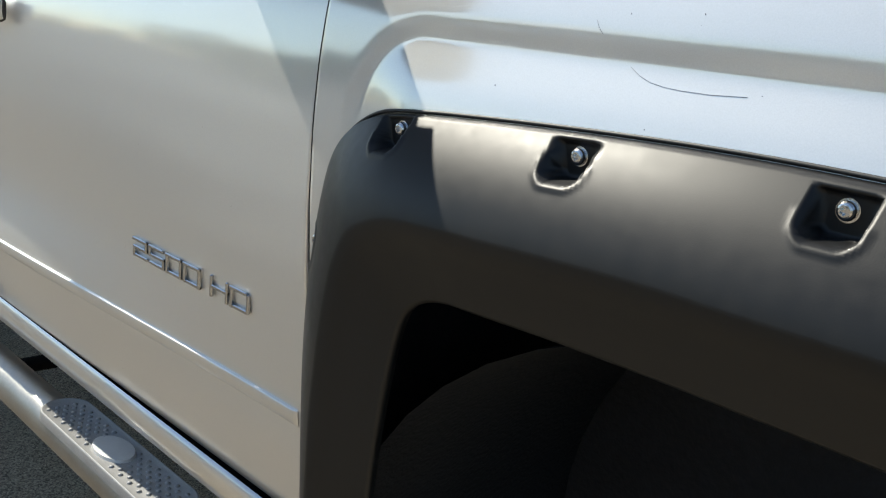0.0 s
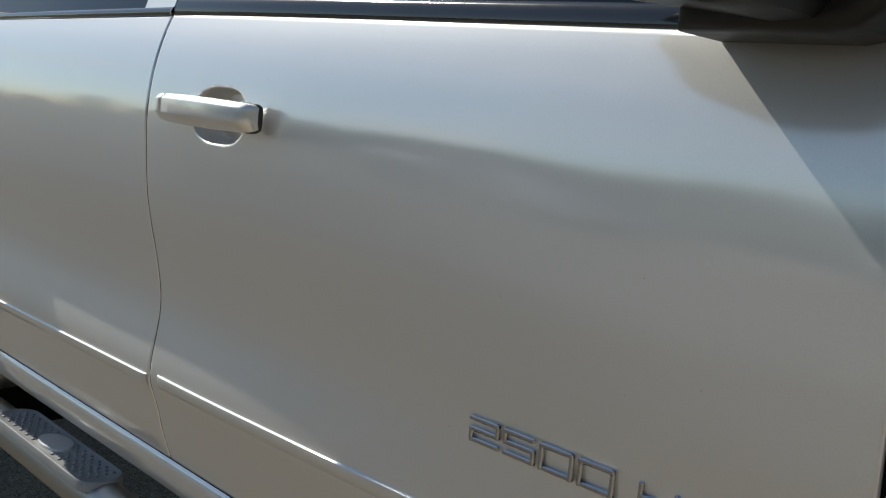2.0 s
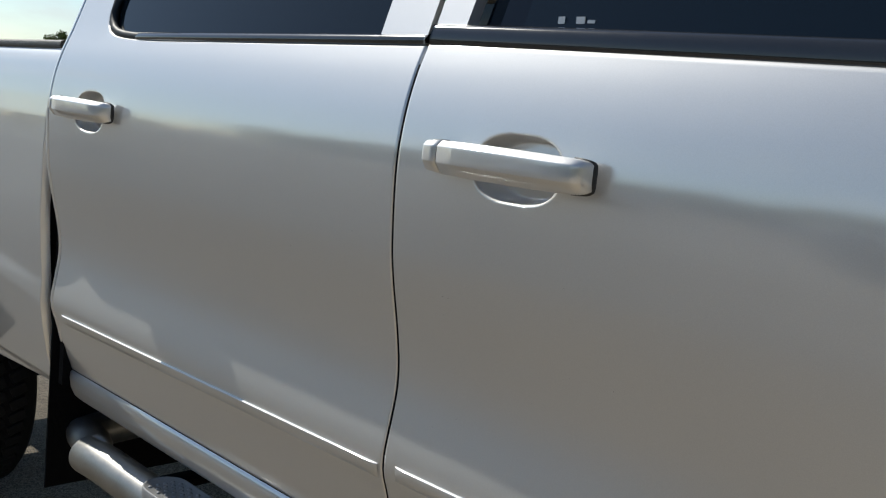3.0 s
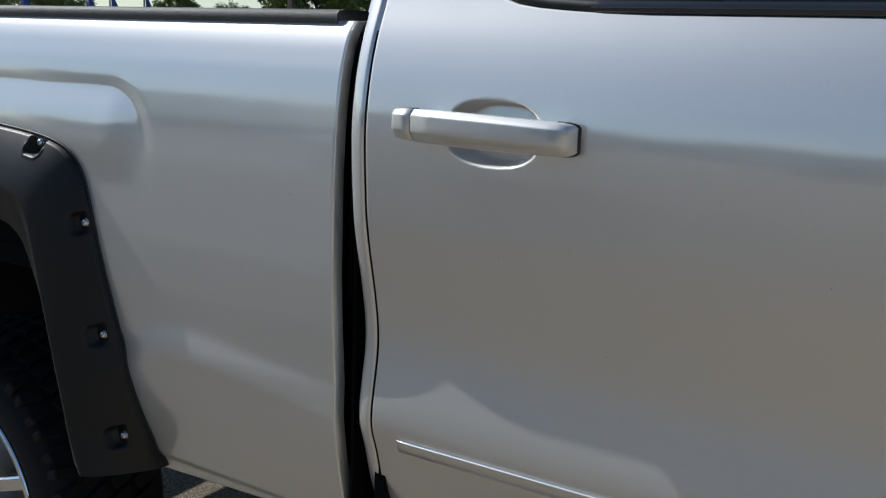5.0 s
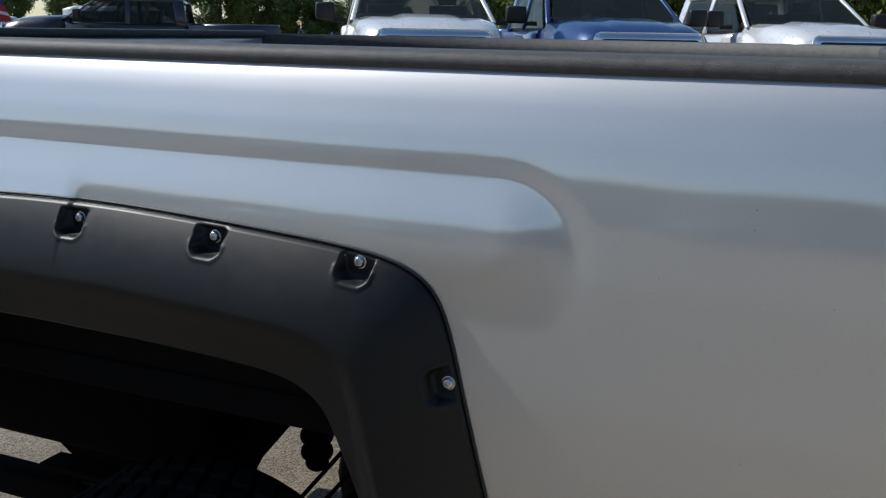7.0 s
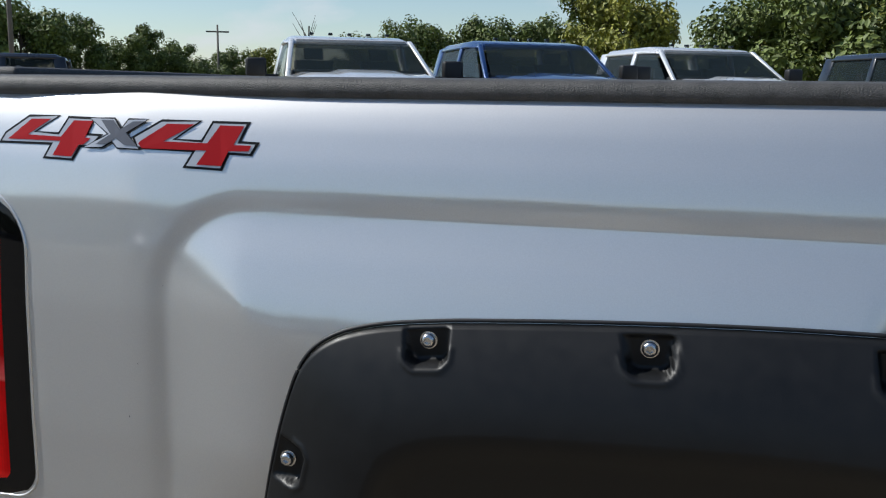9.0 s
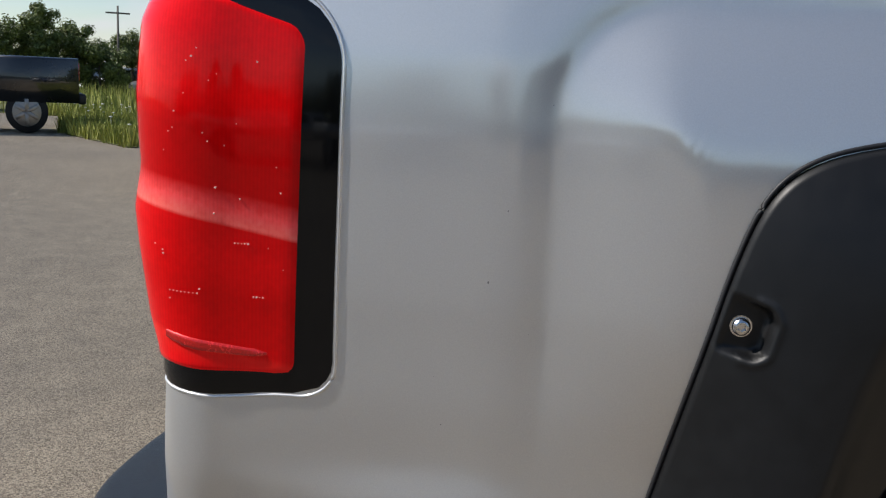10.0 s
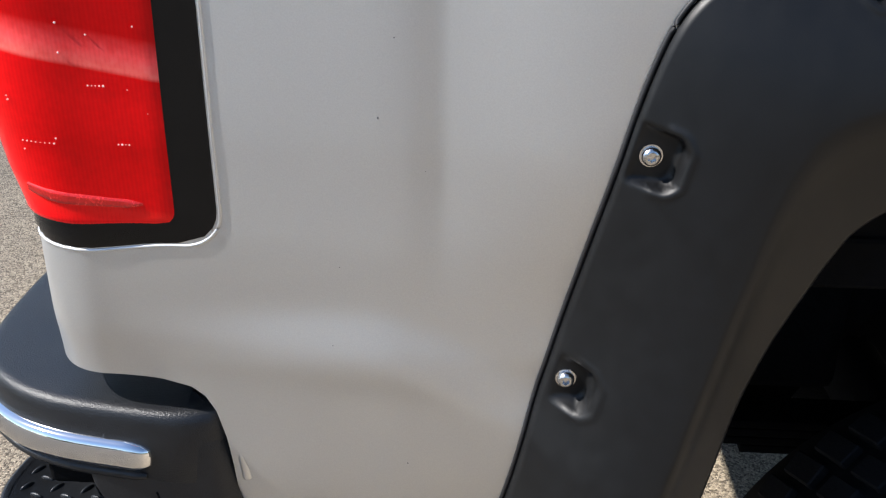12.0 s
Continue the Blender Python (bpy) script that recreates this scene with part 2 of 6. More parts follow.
def part(name, bm, material, parent, label="", smooth=True):
    """Links a bmesh as one mesh object under a thing or a part."""
    me = bpy.data.meshes.new(name)
    bmesh.ops.recalc_face_normals(bm, faces=bm.faces)
    bm.to_mesh(me)
    bm.free()
    me.materials.append(material)
    if smooth:
        me.polygons.foreach_set("use_smooth", [True] * len(me.polygons))
    ob = new(name, me)
    ob.parent = parent
    if label:
        ob["label"] = label
    return ob


def empty(name, label, category, m=None, parent=None, group="", kind=""):
    ob = new(name)
    ob.empty_display_size = 0.1
    if m is not None:
        ob.matrix_world = m
    ob.parent = parent
    if label or category:
        tagged(ob, label, category, group, kind)
    return ob


def box(bm, size, at, bevel=0.0, turn=None, seg=2):
    m = Matrix.Translation(at) @ (turn or Matrix()) @ Matrix.Diagonal((*size, 1))
    made = bmesh.ops.create_cube(bm, size=1, matrix=m)
    if bevel:
        edges = list({e for v in made["verts"] for e in v.link_edges})
        bmesh.ops.bevel(bm, geom=edges, offset=bevel, segments=seg, affect="EDGES", profile=0.5)


def boxed(size, at, bevel=0.0, turn=None, seg=2):
    bm = bmesh.new()
    box(bm, size, at, bevel, turn, seg)
    return bm


def drum(bm, r1, r2, a, b, n=20):
    """A cone or cylinder from a to b."""
    a, b = Vector(a), Vector(b)
    m = Matrix.Translation((a + b) / 2) @ (b - a).to_track_quat("Z", "Y").to_matrix().to_4x4()
    bmesh.ops.create_cone(bm, cap_ends=True, segments=n, radius1=r1, radius2=r2, depth=(b - a).length, matrix=m)


def tube(points, r, n=14):
    """Verts and faces of a round tube along points."""
    pts = [Vector(p) for p in points]
    verts, faces = [], []
    for i, p in enumerate(pts):
        d = (pts[min(i + 1, len(pts) - 1)] - pts[max(i - 1, 0)]).normalized()
        u = d.cross(Vector((0, 0, 1)) if abs(d.z) < 0.9 else Vector((1, 0, 0))).normalized()
        w = d.cross(u)
        verts += [p + r * (math.cos(a) * u + math.sin(a) * w) for a in (2 * math.pi * k / n for k in range(n))]
    for i in range(len(pts) - 1):
        faces += [(i * n + k, i * n + (k + 1) % n, (i + 1) * n + (k + 1) % n, (i + 1) * n + k) for k in range(n)]
    faces += [tuple(range(n))[::-1], tuple((len(pts) - 1) * n + k for k in range(n))]
    return verts, faces


def ss(v):
    v = np.clip(v, 0, 1)
    return v * v * (3 - 2 * v)


def smooth_table(rows, sigma=0.012):
    """A smoothed lookup of y by z."""
    zs = np.arange(0.4, 1.7, 0.002)
    z0, y0 = np.array(sorted(rows)).T
    ys = np.interp(zs, z0, y0)
    k = np.exp(-0.5 * (np.arange(-30, 31) * 0.002 / sigma) ** 2)
    pad = np.pad(ys, 30, mode="edge")
    return zs, np.convolve(pad, k / k.sum(), mode="valid")


# depth of the flank by height, for doors, bed and front wing
DOOR_T = smooth_table([(0.60, 0.10), (0.66, 0.075), (0.70, 0.055), (0.75, 0.037), (0.80, 0.024), (0.84, 0.0075), (0.872, 0.0085), (0.915, 0.0155), (0.948, 0.0203), (0.972, 0.0208), (1.0, 0.0180), (1.05, 0.007), (1.10, -0.007),
                       (1.15, -0.019), (1.22, -0.027), (1.27, -0.0305), (1.30, -0.0295), (1.34, -0.0245), (1.37, -0.018), (1.40, -0.009), (1.42, -0.001), (1.45, 0.012), (1.5, 0.030), (1.6, 0.066), (1.7, 0.10)])
BED_T = smooth_table([(0.56, 0.075), (0.62, 0.062), (0.642, 0.058), (0.655, 0.047), (0.68, 0.044), (0.72, 0.037), (0.79, 0.028), (0.84, 0.020), (0.88, 0.011), (0.93, 0.0065), (0.98, 0.0015), (1.06, -0.0042), (1.13, -0.006),
                      (1.2, -0.008), (1.26, -0.007), (1.31, -0.003), (1.35, 0.003), (1.385, 0.013), (1.405, 0.022), (1.42, 0.034), (1.44, 0.06)], 0.006)
WING_T = smooth_table([(0.6, 0.10), (0.7, 0.065), (0.8, 0.042), (0.87, 0.034), (0.97, 0.022), (1.05, 0.012), (1.13, 0.006), (1.22, 0.004), (1.29, 0.007), (1.35, 0.014), (1.40, 0.024), (1.44, 0.036), (1.475, 0.06)])


def emboss(x, z, x0, x1, ztop, r=0.115):
    """The sunk chamfer and swelling round a wheel arch."""
    cx, hx = (x0 + x1) / 2, (x1 - x0) / 2
    cz, hz = ztop - 0.8, 0.8
    qx, qz = np.abs(x - cx) - hx + r, np.abs(z - cz) - hz + r
    d = -(np.hypot(np.maximum(qx, 0), np.maximum(qz, 0)) + np.minimum(np.maximum(qx, qz), 0) - r)
    side = ss((z - np.where(x < 0, 0.90, 1.13)) / 0.17)
    u = np.clip((d - 0.023) / 0.130, 0, 1)
    return side * (np.where(x < 2, 0.0027, 0.0037) * ss((d + 0.004) / 0.034) - np.where(x < 2, 0.0215, 0.0185) * (0.55 * ss(u) + 0.45 * (1 - (1 - u) ** 2)))


def ramp(d, w, e):
    """0 before d = 0, 1 past d = w, straight between, with both bends rounded over e."""
    return 0.5 * (w + np.sqrt(d * d + e * e) - np.sqrt((d - w) ** 2 + e * e)) / w


TAIL_X, TAIL_R = -0.998, 0.07


def tail_shift(x, z):
    """The rear corner leans back towards its foot."""
    return -0.060 * np.maximum(1.40 - z, 0) * ss((-0.72 - x) / 0.22)


FRONT_AXLE, REAR_AXLE = 3.995, 0.0


def lean(z):
    """The slight lean of the flank between its creases."""
    return 0.0105 * (ss((z - 0.90) / 0.48) - 0.5)


def taper(x, z):
    """The bed draws in towards its tail."""
    return 0.024 * ss((0.45 - x) / 0.95) * ss((z - 0.62) / 0.45)


def flank(kind, x, z):
    """y of the body's flank."""
    if kind == "door":
        f = ss((x - 2.35) / 1.05)
        return np.interp(z, *DOOR_T) * (1 - f) + np.interp(z, *WING_T) * f + lean(z)
    if kind == "bed":
        y = np.interp(z, *BED_T) + emboss(x, z, -0.694, 0.705, 1.3265) + lean(z) + taper(x, z)
        y = y + 0.013 * ss((-0.55 - x) / 0.30) * ss((0.98 - z) / 0.22) + 0.020 * ramp(-0.712 - x, 0.205, 0.014 + 0.008 * ss((0.97 - z) / 0.06))
        ax = np.abs(x)
        near = 0.5 * (0.715 - ax + np.hypot(0.715 - ax, 0.016))
        below = 0.922 - z - 0.50 * near - 0.10 * (near + ax - 0.715)
        y = y - 0.0126 * ramp(below, 0.050, 0.009) * ss((z - 0.62) / 0.18) * ss((ax - 0.50) / 0.06) * np.where(x > 0, 1.0, ss((0.926 - ax) / 0.16))
        return y
    return np.interp(z, *WING_T) + emboss(x, z, 3.475, 4.505, 1.352)


def panel(name, kind, xs, zb, zt, rows, parent, label="", material=None, rim=0.022, edges=True, corner=False, v=None, split=None, low=None):
    """A body panel over columns xs from zb(x) to zt(x), with its edges folded inwards."""
    material = material or PAINT
    xs = np.unique(np.round(np.asarray(xs, float), 4))
    xs = xs[np.concatenate([[True], np.diff(xs) > 0.0012])]
    v = np.linspace(0, 1, rows) if v is None else np.asarray(v)
    rows = len(v) + (7 if split else 0)
    grid = []
    for x in xs:
        z = zb(x) + ((split or zt(x)) - zb(x)) * v
        if split:                                               # level rows up to split, the rest stretched to the top
            z = np.concatenate([z, split + max(0.0014, zt(x) - split) * np.arange(1, 8) / 7])
        if low and x < low[0]:                                  # level rows above low, the rest squeezed under it
            z = np.concatenate([np.linspace(zb(x), low[2], low[1] + 1)[:-1], np.linspace(low[2], zt(x), rows - low[1])])
        if corner and x < TAIL_X + TAIL_R:
            a = (TAIL_X + TAIL_R - x) / TAIL_R * 1.0           # arc length over radius
            y = flank(kind, np.full(rows, TAIL_X + TAIL_R), z)
            if a <= math.pi / 2:
                px, py = TAIL_X + TAIL_R - TAIL_R * math.sin(a), TAIL_R * (1 - math.cos(a))
            else:
                px, py = TAIL_X, TAIL_R + (a - math.pi / 2) * TAIL_R
            grid.append(np.stack([px + tail_shift(-1.0, z), y + py, z], -1))
        else:
            grid.append(np.stack([x + (tail_shift(x, z) if corner else 0 * z), flank(kind, np.full(rows, x), z), z], -1))
    g = np.array(grid)
    if edges:                                                   # rolled rim round the panel
        def fold(a, b):
            d = a - b
            d = d / np.maximum(np.linalg.norm(d, axis=-1, keepdims=True), 1e-9)
            return np.array([a + d * 0.0015 + (0, 0.002, 0), a + d * 0.002 + (0, rim, 0)])
        lo, hi = fold(g[:, 0], g[:, 1]), fold(g[:, -1], g[:, -2])
        g = np.concatenate([lo[1][:, None], lo[0][:, None], g, hi[0][:, None], hi[1][:, None]], 1)
        le, ri = fold(g[0], g[1]), fold(g[-1], g[-2])
        g = np.concatenate([le[1][None], le[0][None], g, ri[0][None], ri[1][None]], 0)
    n, m = g.shape[:2]
    faces = [(i * m + j, (i + 1) * m + j, (i + 1) * m + j + 1, i * m + j + 1) for i in range(n - 1) for j in range(m - 1)]
    return mesh(name, g.reshape(-1, 3), faces, material, parent, label)


# ---- ground ----
ground = mesh("ground", [(-900, -900, 0), (900, -900, 0), (900, 900, 0), (-900, 900, 0)], [(0, 1, 2, 3)], ASPHALT, smooth=False)
tagged(ground, "pale weathered asphalt lot with fine gravel", "ground", kind="structure")

# ---- the pickup ----
truck = empty("pickup_truck", "silver crew cab pickup with black bolted wheel flares", "pickup truck")
ZD = 0.695                                                       # bottom of the doors


def arch_z(x, axle, lift=0.0):
    d = abs(x - axle)
    return lift + float(np.interp(d, [0, 0.30, 0.42, 0.48, 0.52, 0.55, 0.575], [1.165, 1.155, 1.125, 1.06, 0.93, 0.78, 0.60]))


def bed_bottom(x):
    base = float(np.interp(x, [-1.2, -0.965, -0.931, -0.890, -0.866, -0.856, -0.849, -0.843, -0.8405, -0.836, -0.832, -0.60, 0.60, 1.08], [0.826, 0.828, 0.830, 0.830, 0.825, 0.816, 0.800, 0.768, 0.740, 0.653, 0.614, 0.604, 0.615, 0.640]))
    if abs(x) < 0.575:
        base = max(base, arch_z(x, 0))
    return base


bed_xs = np.concatenate([np.arange(-1.20, -0.94, 0.008), np.arange(-0.94, -0.87, 0.004), np.arange(-0.87, -0.815, 0.0014), np.arange(-0.812, -0.80, 0.004), np.arange(-0.80, -0.60, 0.005), np.arange(-0.60, -0.42, 0.006),
                         np.arange(-0.42, 0.42, 0.012), np.arange(0.42, 0.76, 0.006), np.arange(0.76, 1.06, 0.012), [1.063, 1.069, 1.074, 1.077]])
bed_side = panel("bed_side", "bed", bed_xs, bed_bottom, lambda x: 1.418, 165, truck, "silver bed side with a sculpted arch", corner=True, low=(-0.60, 49, 0.8472))

wing_xs = np.concatenate([[3.4265, 3.430, 3.437], np.arange(3.445, 3.62, 0.007), np.arange(3.62, 4.80, 0.015)])


def wing_bottom(x):
    return max(0.64, arch_z(x, FRONT_AXLE, 0.04)) if abs(x - FRONT_AXLE) < 0.575 else 0.64


panel("front_wing", "wing", wing_xs, wing_bottom, lambda x: 1.462, 110, truck, "silver front wing over the wheel")
door_v = np.unique(np.concatenate([np.linspace(0, 0.66, 72), np.linspace(0.66, 0.92, 100), np.linspace(0.92, 1, 14)]))
xs_f = np.concatenate([[2.276, 2.279, 2.284], np.arange(2.295, 2.40, 0.03), np.arange(2.41, 2.56, 0.003), np.arange(2.57, 3.405, 0.03), [3.410, 3.4165, 3.4202]])
xs_r = np.concatenate([[1.149, 1.152, 1.156], np.arange(1.165, 1.27, 0.02), np.arange(1.272, 1.42, 0.003), np.arange(1.43, 2.255, 0.03), [2.262, 2.266, 2.269]])
front_door = panel("front_door", "door", xs_f, lambda x: ZD, lambda x: 1.434 - 0.024 * (x - 2.25), 0, truck, "silver front door", v=door_v)


def rear_door_top(x):
    """The rear door's top: the belt, sweeping up behind the window."""
    return float(np.interp(x, [1.149, 1.272, 1.281, 1.287, 1.293, 1.305, 1.325, 1.35, 1.38, 1.42, 1.46, 1.52, 2.27], [1.600, 1.600, 1.545, 1.508, 1.482, 1.463, 1.449, 1.441, 1.437, 1.434, 1.432, 1.430, 1.430]))


rear_door = panel("rear_door", "door", xs_r, lambda x: ZD, rear_door_top, 0, truck, "silver rear door", v=door_v, split=1.4285)

# rear pillar of the cab, rolled in towards the bed
zs = np.linspace(0.66, 1.60, 60)
pv = []
for k in range(9):
    a = k / 8 * math.pi / 2
    px, py = 1.143 - 0.029 * math.sin(a), 0.018 * (1 - math.cos(a)) + (0.0 if k else 0)
    pv.append(np.stack([np.full(60, px), np.interp(zs, *DOOR_T) + lean(zs) + py, zs], -1))
pv.append(pv[-1] + (0, 0.012, 0))
pv.insert(0, pv[0] + (0.002, 0.02, 0))
pv = np.array(pv)
mesh("cab_corner", pv.reshape(-1, 3), [(i * 60 + j, (i + 1) * 60 + j, (i + 1) * 60 + j + 1, i * 60 + j + 1) for i in range(len(pv) - 1) for j in range(59)], PAINT, truck)

# dark fillings behind the gaps, bed front wall, inner walls
bm = bmesh.new()
box(bm, (0.006, 0.52, 1.00), (1.094, 0.288, 0.895))
part("gap_shield", bm, DARK, truck, smooth=False)
part("bed_inner_panel", boxed((0.36, 0.02, 0.29), (0.90, 0.092, 0.805)), DARK, truck, smooth=False)
part("cab_back", boxed((0.02, 0.9, 0.80), (1.146, 0.48, 1.06)), DARK, truck, smooth=False)
part("door_frame", boxed((2.34, 0.03, 0.80), (2.29, 0.085, 1.03)), DARK, truck, smooth=False)
part("cowl_side", boxed((0.06, 0.05, 0.76), (3.425, 0.105, 1.03)), DARK, truck, smooth=False)
part("lamp_housing_back", boxed((0.06, 0.10, 0.5), (-0.90, 0.16, 1.15)), DARK, truck, smooth=False)

# dark seals in the joints between the panels
for name, x, r, kind in (("wing_joint", 3.4233, 0.0024, "wing"), ("door_joint", 2.2725, 0.0027, "door"), ("cab_joint", 1.1460, 0.0024, "door")):
    vs, fs = tube([(x, float(flank(kind, x if kind == "door" else 3.43, z)) + 0.0035, z) for z in np.linspace(0.70, 1.405, 60)], r, 8)
    mesh(name, vs, fs, DARK, truck)

# rocker below the doors
rv = []
sec = [(0.052, 0.6936), (0.048, 0.690), (0.047, 0.676), (0.051, 0.655), (0.062, 0.632), (0.080, 0.616), (0.11, 0.608), (0.16, 0.604), (0.30, 0.60)]
rx = [1.15, 1.155, 1.6, 2.2, 2.8, 3.44, 3.445]
for x in rx:
    rv += [(x, y + (0.01 if x in (1.15, 3.445) else 0), z) for y, z in sec]
k = len(sec)
mesh("rocker", rv, [(i * k + j, i * k + j + 1, (i + 1) * k + j + 1, (i + 1) * k + j) for i in range(len(rx) - 1) for j in range(k - 1)], PAINT, truck)


def moulding(x0, x1, z0, z1, parent):
    """A body-coloured side moulding with a rounded top and ends."""
    prof = [(0.000, -0.022), (-0.0025, -0.020), (-0.0040, -0.010), (-0.0044, -0.0012), (-0.0040, 0.0), (-0.0030, 0.0005), (0.001, 0.0007)]
    vs, n = [], len(prof)
    xs = [x0, x0 + 0.004, x0 + 0.012] + list(np.linspace(x0 + 0.03, x1 - 0.03, 20)) + [x1 - 0.012, x1 - 0.004, x1]
    for x in xs:
        e = min(1, 0.25 + min(x - x0, x1 - x) / 0.010)
        zc = z0 + (z1 - z0) * (x - x0) / (x1 - x0)
        vs += [(x, float(flank("door", x, zc + dz)) + dy * e, zc + dz) for dy, dz in prof]
    mesh("moulding", vs, [(i * n + j, i * n + j + 1, (i + 1) * n + j + 1, (i + 1) * n + j) for i in range(len(xs) - 1) for j in range(n - 1)], PAINT, parent, "body-coloured side moulding")


moulding(2.300, 3.398, 0.856, 0.864, front_door)
moulding(1.190, 2.262, 0.832, 0.848, rear_door)


def handle(x, z, door):
    """A pull handle with a key cap and a rubber seal; x, z its rear end at mid height."""
    y0 = float(flank("door", x, z))
    # stations along x: half height, depth
    st = np.array([(0.000, 0.0135, 0.004), (0.0015, 0.0160, 0.012), (0.005, 0.0178, 0.0195), (0.012, 0.0190, 0.0240), (0.024, 0.0200, 0.0275), (0.040, 0.0208, 0.0300), (0.07, 0.0214, 0.0330), (0.11, 0.0216, 0.0352), (0.16, 0.0214, 0.0360), (0.20, 0.0208, 0.0350),
                   (0.230, 0.0202, 0.0335), (0.244, 0.0197, 0.0312), (0.252, 0.0188, 0.0270), (0.2565, 0.0172, 0.0200), (0.259, 0.0145, 0.0090)])
    # section: (depth, height) round the bar, tight pairs of points at its edges
    prof = [(0.02, -0.55), (0.30, -0.90), (0.50, -0.98), (0.58, -0.985), (0.64, -0.95), (0.965, -0.40), (0.990, -0.34), (1.0, -0.28), (1.0, 0.0), (0.995, 0.56), (0.990, 0.62), (0.965, 0.68), (0.76, 0.93), (0.70, 0.97), (0.62, 0.985), (0.30, 0.97), (0.10, 0.80), (0.0, 0.30)]

    def bar(lo, hi, name, label, material=PAINT, grow=1.0, deep=1.0):
        vs, fs, ring = [], [], len(prof)
        sel = [lo] + [q for q in st[:, 0] if lo + 0.0004 < q < hi - 0.0004] + [hi]
        for q in sel:
            hh, dd = np.interp(q, st[:, 0], st[:, 1]) * grow, np.interp(q, st[:, 0], st[:, 2]) * deep
            zc = z + 0.002 - 0.003 * (q / 0.26)
            vs += [(x + q * (1 + 0.012 * (grow - 1) / 0.1), y0 - 0.006 - dd * dy, zc + hh * dz) for dy, dz in prof]
        for i in range(len(sel) - 1):
            fs += [(i * ring + j, i * ring + (j + 1) % ring, (i + 1) * ring + (j + 1) % ring, (i + 1) * ring + j) for j in range(ring)]
        fs += [tuple(range(ring))[::-1], tuple((len(sel) - 1) * ring + j for j in range(ring))]
        ob = mesh(name, vs, fs, material, door, label)
        for face in list(ob.data.polygons)[-2:]:
            face.use_smooth = False
        return ob

    bar(0.0, 0.0395, "key_cap", "")
    bar(0.0410, 0.259, "handle", "silver pull handle")
    bar(0.232, 0.259, "handle_seal", "thin black rubber seal", BLACK, 1.06, 0.36)
    bar(0.0, 0.036, "handle_seal", "", BLACK, 1.05, 0.45)


def cut_cup(door, x, z):
    """Presses the scooped cup into the door's sheet by moving its vertices in."""
    me = door.data
    cx, cz = x + 0.138, z - 0.003
    for v in me.vertices:
        q = (abs(v.co.x - cx) / 0.066) ** 2.6 + (abs(v.co.z - cz) / 0.0415) ** 2.4
        if q < 1:
            v.co.y += 0.036 * float(ss((1 - q) / 0.42)) ** 0.8


HANDLES = ((front_door, 2.342, 1.289), (rear_door, 1.203, 1.288))
for door, hx, hz in HANDLES:
    cut_cup(door, hx, hz)
    handle(hx, hz, door)


# ---- wheel flares ----
def spline(points, per):
    """Catmull-Rom through points, per steps a span."""
    p = np.array([points[0]] + list(points) + [points[-1]], float)
    out = []
    for i in range(1, len(p) - 2):
        for s in np.arange(per) / per:
            a, b, c, d = p[i - 1], p[i], p[i + 1], p[i + 2]
            out.append(0.5 * (2 * b + (c - a) * s + (2 * a - 5 * b + 4 * c - d) * s ** 2 + (3 * b - a - 3 * c + d) * s ** 3))
    return np.array(out + [p[-2]])


